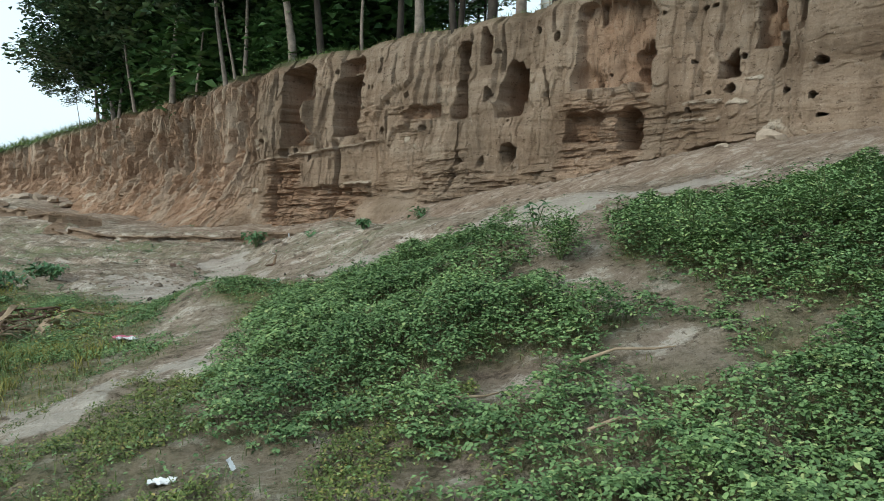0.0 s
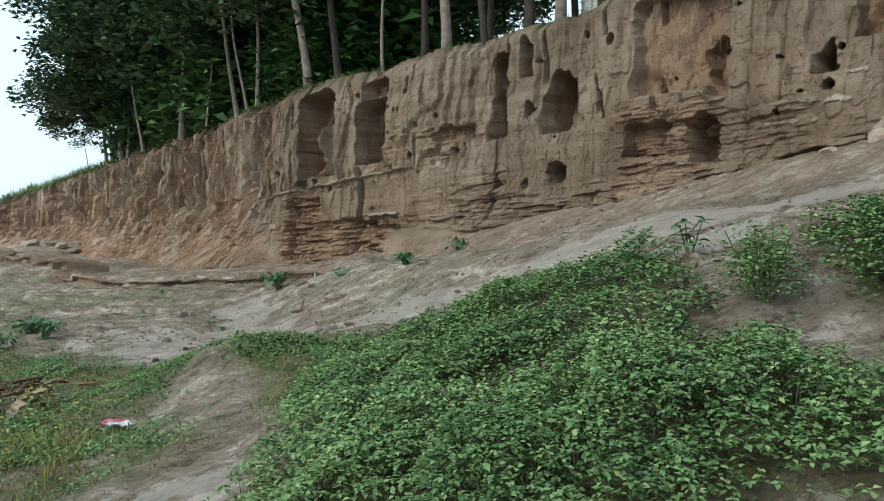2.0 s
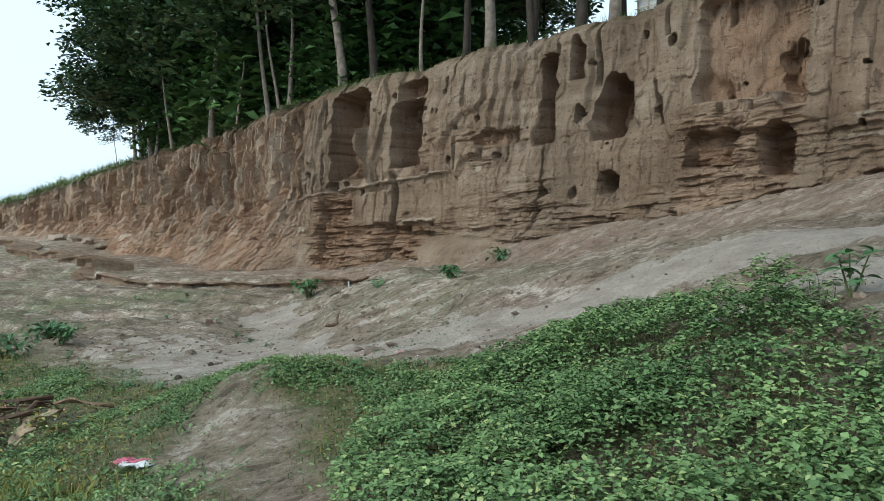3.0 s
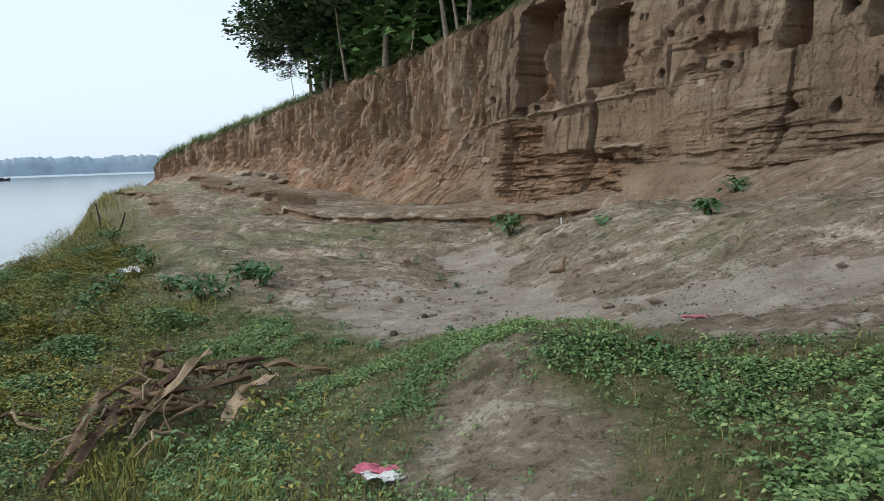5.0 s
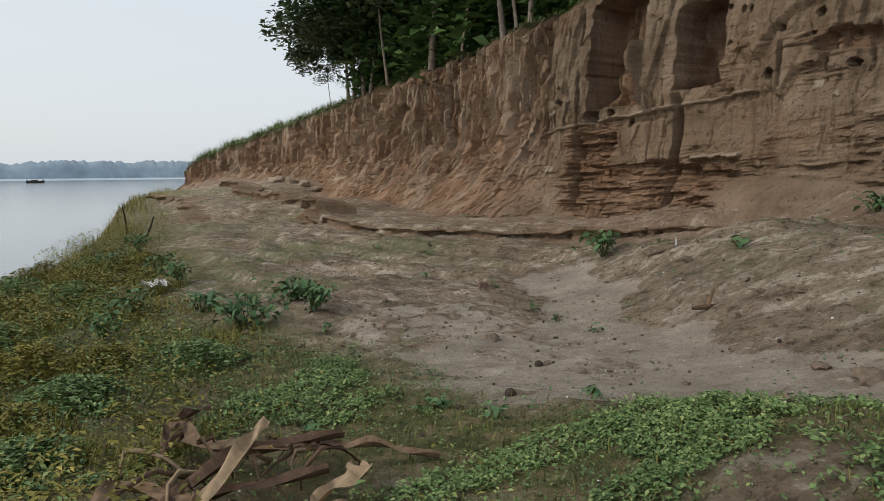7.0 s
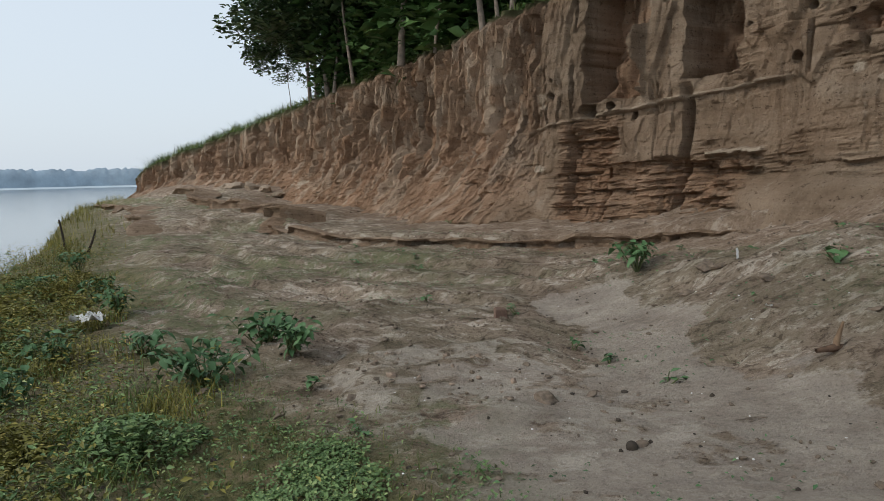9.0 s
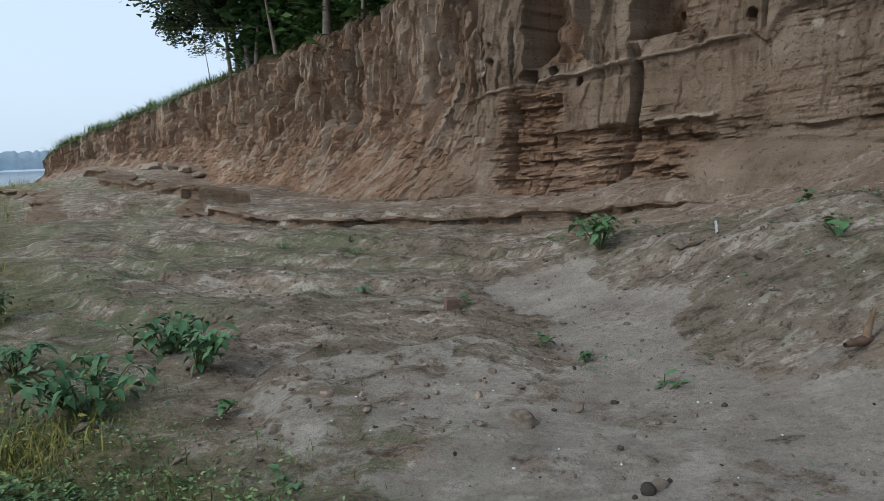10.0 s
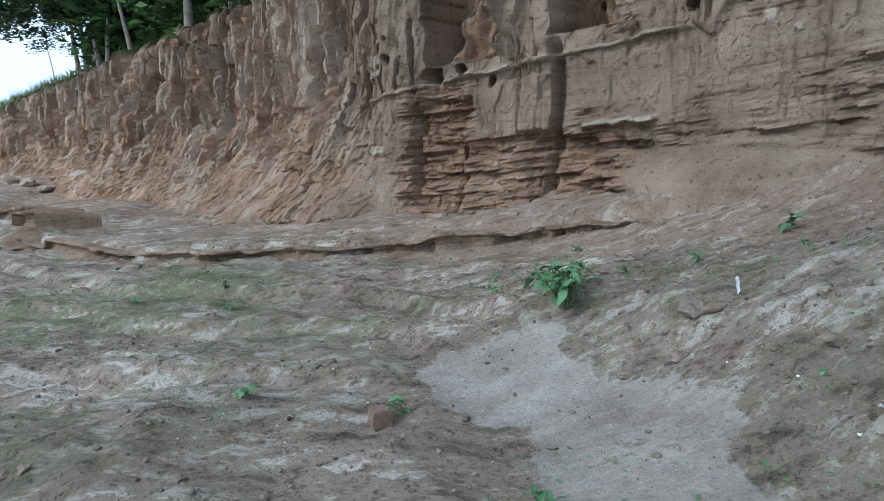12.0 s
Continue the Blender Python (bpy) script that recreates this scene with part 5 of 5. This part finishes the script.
crng = random.Random(31)
CLOD_AT = [(-2.1, 9.95, 0.16), (-4.67, 11.44, 0.12), (-4.1, 10.8, 0.06), (-2.6, 9.6, 0.08), (-3.4, 14.3, 0.14), (-3.3, 14.2, 0.1), (-3.6, 14.0, 0.1), (-2.3, 10.3, 0.1), (-1.9, 10.1, 0.09), (-3.9, 14.1, 0.05), (-3.0, 13.4, 0.1), (-2.2, 11.6, 0.07), (-1.2, 11.0, 0.1), (-3.5, 16.0, 0.12), (-3.9, 15.9, 0.08)]
for k in range(60):
    CLOD_AT.append((crng.uniform(-9, -0.5), crng.uniform(9.5, 18.5), crng.uniform(0.025, 0.075)))
for k, (x, y, r_) in enumerate(CLOD_AT):
    r_ *= 0.6
    ob = new("clod", CLODS[k % 5])
    ob.matrix_basis = pose(x, y, sit(x, y) + r_ * 0.2, crng.uniform(-20, 20), crng.uniform(-20, 20), crng.uniform(0, 360)) @ Matrix.Diagonal((r_ * 1.3, r_, r_ * 0.8, 1))
    tagged(ob, "dry crumbled brown earth clod on the silt", "clod", "earth clods")
for x, y, r_, zz in ((5.35, 11.5, 0.2, 0.03), (4.6, 11.6, 0.1, 0.0), (5.9, 11.3, 0.13, 0.03), (-21.5, 38.8, 0.3, 0.1), (-22.6, 39.4, 0.35, 0.1), (-24, 40.2, 0.4, 0.1), (-25.2, 41.2, 0.3, 0.1), (-20.4, 38.0, 0.25, 0.1)):
    ob = new("earth_block", PALES[int(r_ * 100) % 3])
    ob.matrix_basis = pose(x, y, sit(x, y) + zz, 10, 5, x * 60) @ Matrix.Diagonal((r_ * 1.2, r_, r_ * 0.8, 1))
    tagged(ob, "pale fallen block of clay at the bluff foot", "earth block", "fallen clay blocks")


def pebbles(name, count, x0, x1, y0, y1, density, rmin, rmax, mat, label, category):
    bm = bmesh.new()
    bmesh.ops.create_icosphere(bm, subdivisions=1, radius=1)
    bv = np.array([q.co[:] for q in bm.verts])
    bf = np.array([[q.index for q in fc.verts] for fc in bm.faces])
    bm.free()
    x, y = scatter(count, x0, x1, y0, y1, density)
    n = len(x)
    r = rng.uniform(rmin, rmax, n) * rng.uniform(0.5, 1, n)
    jit = rng.uniform(0.65, 1.2, (n, len(bv), 1))
    v = bv[None] * jit * (r[:, None, None] * rng.uniform(0.6, 1.4, (n, 1, 3)) * np.array([1, 1, 0.65]))
    v = v + np.stack([x, y, ground_z(x, y) + r * 0.15], 1)[:, None]
    f = bf[None] + (np.arange(n) * len(bv))[:, None, None]
    tagged(new(name, mesh_from(name, v.reshape(-1, 3), f.reshape(-1, 3), mat, None, False)), label, category, kind="stuff")


pebbles("crumbs", 13000, -12, 1.5, 8, 21, lambda x, y: (1 - masks(x, y)[0] * 0.85) * (0.25 + 0.75 * sstep(0.0, 0.4, fbm(x * 1.2, y * 1.2, 91, 3))) * (1 - masks(x, y)[1]), 0.006, 0.03, M_CLOD, "crumbs of brown earth strewn over the silt", "earth crumbs")
pebbles("earth_rubble", 1100, -7.2, -4.2, 10.7, 12.9, lambda x, y: 1.3 * masks(x, y)[2], 0.012, 0.05, M_RUBBLE, "heap of reddish broken earth rubble", "rubble")
pebbles("slope_rubble", 1500, -0.5, 3.5, 5.6, 8.5, lambda x, y: 0.7 * (1 - leaf_cover(x, y)) * (1 - masks(x, y)[3]) * sstep(-0.1, 0.4, fbm(x * 2, y * 2, 93, 2)), 0.01, 0.05, M_RUBBLE, "reddish crumbs of earth on the pale slope", "rubble")
pebbles("foot_rubble", 3200, -14, 5.5, 10.5, 30, lambda x, y: (1 - sstep(0.5, 1.4, np.abs(along(CLIFF, x, y)[0] - 0.6))) * sstep(-0.1, 0.4, fbm(x, y, 95, 2)), 0.015, 0.07, M_CLOD, "crumbled earth along the foot of the bluff", "rubble")
pebbles("shell_bits", 600, -9, 0, 8, 18, lambda x, y: 0.8 + 0 * x, 0.004, 0.011, M_WHITE, "tiny white shell and plastic bits on the silt", "litter bits")
pebbles("dark_bits", 260, -8, -1, 9, 16, lambda x, y: 0.8 + 0 * x, 0.01, 0.025, M_BARK_DARK, "small dark bits of dung and wood on the silt", "litter bits")


# ---- heap of dead banana sheaths ----
def strap(points, width, mat, seed, curl=0.35):
    """A curled, fibrous strap with thickness."""
    r = random.Random(seed)
    pts = np.array(points, float)
    k = np.linspace(0, len(pts) - 1, 22)
    p = np.stack([np.interp(k, np.arange(len(pts)), pts[:, j]) for j in range(3)], 1)
    for _ in range(2):
        p[1:-1] = 0.25 * p[:-2] + 0.5 * p[1:-1] + 0.25 * p[2:]
    verts, n = [], 7
    ph = r.uniform(0, 6)
    for i in range(len(p)):
        d = Vector(p[min(i + 1, 21)] - p[max(i - 1, 0)]).normalized()
        side = d.cross(Vector((0, 0, 1))).normalized()
        up = side.cross(d)
        w = width * (0.35 + 0.65 * math.sin(math.pi * min(1, 0.12 + i / 24))) * (1 + 0.2 * math.sin(i * 1.1 + ph))
        for j in range(n):
            s = (j / (n - 1) - 0.5) * 2
            a = s * curl * 3
            o = side * (w * 0.5 * math.sin(a) / max(0.4, curl * 2)) + up * (w * 0.35 * (1 - math.cos(a)) + 0.012 * math.sin(3 * s + i * 0.7 + ph))
            verts.append(p[i] + np.array(o))
    me = mesh_from("sheath", verts, grid_faces(22, n), mat)
    return me


heap = empty("dead_banana_sheaths", pose(-5.2, 8.25, sit(-5.2, 8.25) + 0.02) @ Matrix.Diagonal((1.0, 1.05, 1.35, 1)), "heap of dry brown shredded banana stem sheaths on the grass", "dead leaves")
STRAPS = [([(-0.85, 0.75, 0.06), (-0.6, 0.4, 0.07), (-0.1, 0.33, 0.08), (0.35, 0.45, 0.12)], 0.16, 0), ([(0.35, 0.5, 0.14), (0.05, 0.15, 0.18), (-0.1, -0.3, 0.12), (-0.25, -0.75, 0.05)], 0.13, 1),
          ([(0.45, 0.15, 0.12), (0.1, -0.1, 0.1), (-0.1, -0.5, 0.1), (-0.1, -0.8, 0.04)], 0.13, 1), ([(-0.05, 0.4, 0.2), (0.1, 0.0, 0.22), (0.1, -0.4, 0.12), (0.2, -0.8, 0.05)], 0.1, 2),
          ([(0.6, 0.1, 0.02), (0.58, -0.15, 0.1), (0.62, -0.42, 0.05)], 0.2, 2), ([(0.5, 0.35, 0.08), (0.62, 0.12, 0.13), (0.5, -0.1, 0.1)], 0.15, 2),
          ([(-0.5, -0.15, 0.1), (-0.3, -0.5, 0.14), (0.0, -0.95, 0.1), (0.15, -1.35, 0.04)], 0.1, 0), ([(-0.3, 0.0, 0.06), (-0.15, -0.4, 0.1), (0.1, -0.9, 0.1), (0.22, -1.3, 0.03)], 0.13, 1),
          ([(-0.75, 0.85, 0.08), (-0.78, 0.55, 0.1), (-0.6, 0.25, 0.05)], 0.1, 1), ([(0.2, 0.42, 0.1), (0.5, 0.5, 0.12), (0.85, 0.62, 0.06)], 0.1, 0),
          ([(-0.4, -0.25, 0.12), (0.0, -0.3, 0.12), (0.4, -0.2, 0.05)], 0.1, 0), ([(-0.35, -0.6, 0.06), (0.05, -0.55, 0.12), (0.35, -0.35, 0.08)], 0.09, 1)]
for k, (pts, w, m_) in enumerate(STRAPS):
    part("sheath", strap(pts, w * 0.62, (M_STRAW, M_STRAW_DARK, M_STRAW_PALE)[m_], 700 + k), heap, ("", "dark rotted sheath", "pale straw-coloured sheath")[m_])


frng = random.Random(44)
for k in range(22):
    a = frng.uniform(0, 6.3)
    c = np.array((frng.uniform(-0.5, 0.5), frng.uniform(-0.9, 0.6), 0.05))
    n = frng.uniform(0.3, 0.8)
    d0 = np.array((math.cos(a) * 0.5, math.sin(a), 0))
    q = [c + d0 * n * (w - 0.5) + np.array((0.05 * math.sin(7 * w + k), 0.05 * math.cos(5 * w + k), 0.12 * math.sin(math.pi * w) * frng.uniform(0.5, 1.2))) for w in np.linspace(0, 1, 8)]
    v, f = tube(q, [0.012 * (1 - 0.6 * abs(2 * w - 1)) for w in np.linspace(0, 1, 8)], 5)
    part("fibre", mesh_from("fibre", v, f, (M_STRAW_DARK, M_STRAW, M_STRAW_PALE)[k % 3]), heap)


# ---- litter ----
def crumpled(size_x, size_y, amp, seed, mat):
    a = np.linspace(-0.5, 0.5, 14)
    X, Y = np.meshgrid(a * size_x, a * size_y)
    Z = amp * np.abs(fbm(X / size_x * 4, Y / size_y * 4, seed, 3)) + 0.008
    X = X + 0.1 * size_x * fbm(X / size_x * 3, Y / size_y * 3, seed + 5, 2)
    Y = Y + 0.1 * size_y * fbm(X / size_x * 3 + 9, Y / size_y * 3, seed + 6, 2)
    top = np.stack([X, Y, Z], -1).reshape(-1, 3)
    bot = top - np.array([0, 0, 0.004])
    f = grid_faces(14, 14)
    v = np.concatenate([top, bot])
    return mesh_from("sheet", v, np.concatenate([f, f[:, ::-1] + 196]), mat)


def litter(name, x, y, sx, sy, amp, seed, mat, turn, label, category, lift=0.0, tilt=0):
    ob = new(name, crumpled(sx, sy, amp, seed, mat))
    ob.matrix_basis = pose(x, y, sit(x, y) + 0.01 + lift, tilt, 0, turn)
    return tagged(ob, label, category)


wrap = empty("wrapper", pose(-3.25, 7.15, sit(-3.25, 7.15) + 0.01, 0, 6, 15), "crumpled pink and white plastic wrapper on the grass", "wrapper")
part("pink_sheet", crumpled(0.3, 0.1, 0.05, 811, M_PINK), wrap, "pink printed sheet")
inner = part("white_sheet", crumpled(0.26, 0.09, 0.06, 812, M_WHITE), wrap, "white inner sheet")
inner.matrix_basis = pose(0.02, -0.06, 0.0, 0, 0, 12)
litter("wrapper", -1.62, 9.3, 0.26, 0.05, 0.02, 813, M_PINK, 5, "flattened pink and red wrapper strip on the sand", "wrapper")
litter("plastic_bag", -10.0, 13.5, 0.32, 0.22, 0.16, 814, M_WHITE, 30, "crumpled white plastic bag among bank weeds", "plastic bag", 0.12)
litter("plastic_scrap", -1.33, 3.2, 0.13, 0.06, 0.03, 815, M_WHITE, 10, "small white plastic scrap on dry grass", "plastic scrap")
litter("plastic_scrap", -1.02, 3.25, 0.03, 0.06, 0.01, 816, M_WHITE, 70, "upright sliver of white plastic in the grass", "plastic scrap", 0.03, 60)
litter("plastic_scrap", -0.75, 2.78, 0.16, 0.06, 0.03, 817, M_WHITE, 15, "torn folded white plastic scrap on the ground", "plastic scrap")
litter("plastic_scrap", -3.09, 12.83, 0.05, 0.06, 0.03, 818, M_WHITE, 40, "small white plastic scrap on bare silt", "plastic scrap")
litter("plastic_scrap", -3.1, 17.0, 0.22, 0.05, 0.02, 819, M_PALE, 5, "flat pale scrap lying by the eroded step", "plastic scrap")
bone = new("white_feather", crumpled(0.025, 0.1, 0.02, 820, M_WHITE))
bone.matrix_basis = pose(-3.13, 14.26, sit(-3.13, 14.26) + 0.05, 80, 0, 20)
tagged(bone, "upright white feather-like scrap stuck in the silt", "scrap")
i22 = int(np.argmin(np.abs(cu - 22.15)))
rag = new("white_rag", crumpled(0.12, 0.26, 0.05, 821, M_WHITE))
k22 = int(np.argmin(np.abs(CZ[:, i22] - 5.0)))
rag.matrix_basis = pose(CX[k22, i22] + nx_[i22] * 0.06, CY[k22, i22] + ny_[i22] * 0.06, 4.5, 88, 0, -40)
tagged(rag, "white rag hanging in a recess of the bluff", "rag")
# half brick, stick, shard
bm = bmesh.new()
bmesh.ops.create_cube(bm, size=1, matrix=Matrix.Diagonal((0.12, 0.11, 0.11, 1)))
bmesh.ops.bevel(bm, geom=bm.edges[:], offset=0.008, segments=2, affect="EDGES")
bmesh.ops.subdivide_edges(bm, edges=bm.edges[:], cuts=2, use_grid_fill=True)
for q in bm.verts:
    q.co += Vector([0.006 * noise.noise(q.co * 30 + Vector((k * 5, 0, 0))) for k in range(3)]) + Vector((0.02 * noise.noise(q.co * 12) if q.co.x > 0.05 else 0, 0, 0))
brick = new("brick_half", bm_mesh("brick_half", bm, M_BRICK, False))
brick.matrix_basis = pose(-5.4, 13.95, sit(-5.4, 13.95) + 0.045, 4, 3, 25)
tagged(brick, "broken half of a red brick lying on silt", "brick")
stick = empty("bark_piece", pose(-2.88, 11.9, sit(-2.88, 11.9), 0, 0, 20), "splintered piece of dry bark stuck in silt", "bark")
v, f = tube([(0, 0, -0.03), (0.01, 0.0, 0.08), (0.05, 0.0, 0.2)], [0.025, 0.022, 0.008], 6)
part("upright_splinter", mesh_from("splinter", v, f, M_STRAW), stick)
v, f = tube([(-0.14, -0.02, 0.02), (0, 0, 0.03), (0.12, 0.03, 0.02)], [0.015, 0.03, 0.015], 6)
part("lying_splinter", mesh_from("splinter", v, f, M_STRAW_DARK), stick)
for x, y, r_ in ((-4.15, 10.75, 0.035), (-4.2, 9.95, 0.04)):
    bm = bmesh.new()
    bmesh.ops.create_uvsphere(bm, u_segments=14, v_segments=8, radius=r_)
    bmesh.ops.delete(bm, geom=[q for q in bm.verts if q.co.z < -0.2 * r_], context="VERTS")
    bmesh.ops.solidify(bm, geom=bm.faces[:], thickness=0.006)
    ob = new("shell_half", bm_mesh("shell_half", bm, M_BARK_DARK))
    ob.matrix_basis = pose(x, y, sit(x, y) + r_ * 0.3, 60, 10, 30)
    tagged(ob, "dark half of a coconut shell on the sand", "coconut shell", "coconut shells")
# stakes on the bank edge
for x, y, h, tilt in ((-16.3, 20.0, 0.75, -6), (-16.0, 20.3, 0.6, 22)):
    v, f = tube([(0, 0, -0.2), (0.02, 0, h * 0.5), (0, 0.02, h)], [0.03, 0.026, 0.018], 6)
    ob = new("stake", mesh_from("stake", v, f, M_BARK_DARK))
    ob.matrix_basis = pose(x, y, sit(x, y), 0, tilt, 30)
    tagged(ob, "thin dark wooden stake driven into the bank", "stake", "stakes on the bank")
# fallen branches in the ground cover
for x, y, turn, n in ((1.05, 3.7, 20, 0.7), (0.15, 3.55, 30, 0.5), (0.9, 3.1, 10, 0.5)):
    v, f = tube([(-n / 2, 0, 0.03), (-n / 6, 0.03, 0.07), (n / 6, 0.0, 0.06), (n / 2, 0.05, 0.05)], [0.01, 0.009, 0.007, 0.003], 6)
    ob = new("twig", mesh_from("twig", v, f, M_STRAW_PALE))
    ob.matrix_basis = pose(x, y, sit(x, y), 0, 0, turn)
    tagged(ob, "dry pale twig lying in green weeds", "twig", "twigs")


# ---- bamboo screens on the bluff ----
def screen(x, y, turn, width, height):
    z = top_z(x, y)
    s = empty("bamboo_screen", pose(x, y, z, 0, 0, turn), "weathered bamboo rail screen with pale sheeting", "screen", "bamboo screens")
    for k in range(4):
        px0 = (k / 3 - 0.5) * width
        v, f = tube([(px0, 0, -0.2), (px0, 0.01, height * 0.5), (px0 + 0.02, 0, height)], [0.022, 0.02, 0.018], 6)
        part("post", mesh_from("post", v, f, M_BAMBOO), s)
    for k in range(7):
        zz = 0.15 + k * (height - 0.2) / 6.5
        v, f = tube([(-width / 2 - 0.05, -0.03, zz), (0, -0.03, zz + 0.02), (width / 2 + 0.05, -0.03, zz - 0.01)], [0.014] * 3, 5)
        part("rail", mesh_from("rail", v, f, M_BAMBOO), s)
    a = np.linspace(-0.5, 0.5, 12)
    X, Z = np.meshgrid(a * width, (a + 0.5) * height * 0.5)
    Y = 0.03 + 0.02 * fbm(X * 5, Z * 5, 9, 2)
    pan = np.stack([X, Y, Z], -1).reshape(-1, 3)
    f = grid_faces(12, 12)
    part("sheeting", mesh_from("sheeting", np.concatenate([pan, pan + np.array([0, 0.006, 0])]), np.concatenate([f, f[:, ::-1] + 144]), M_SHEET), s)


screen(2.7, 17.4, -40, 0.7, 1.3)
screen(3.5, 16.8, -50, 0.7, 1.2)
screen(5.2, 15.2, -48, 1.2, 1.1)
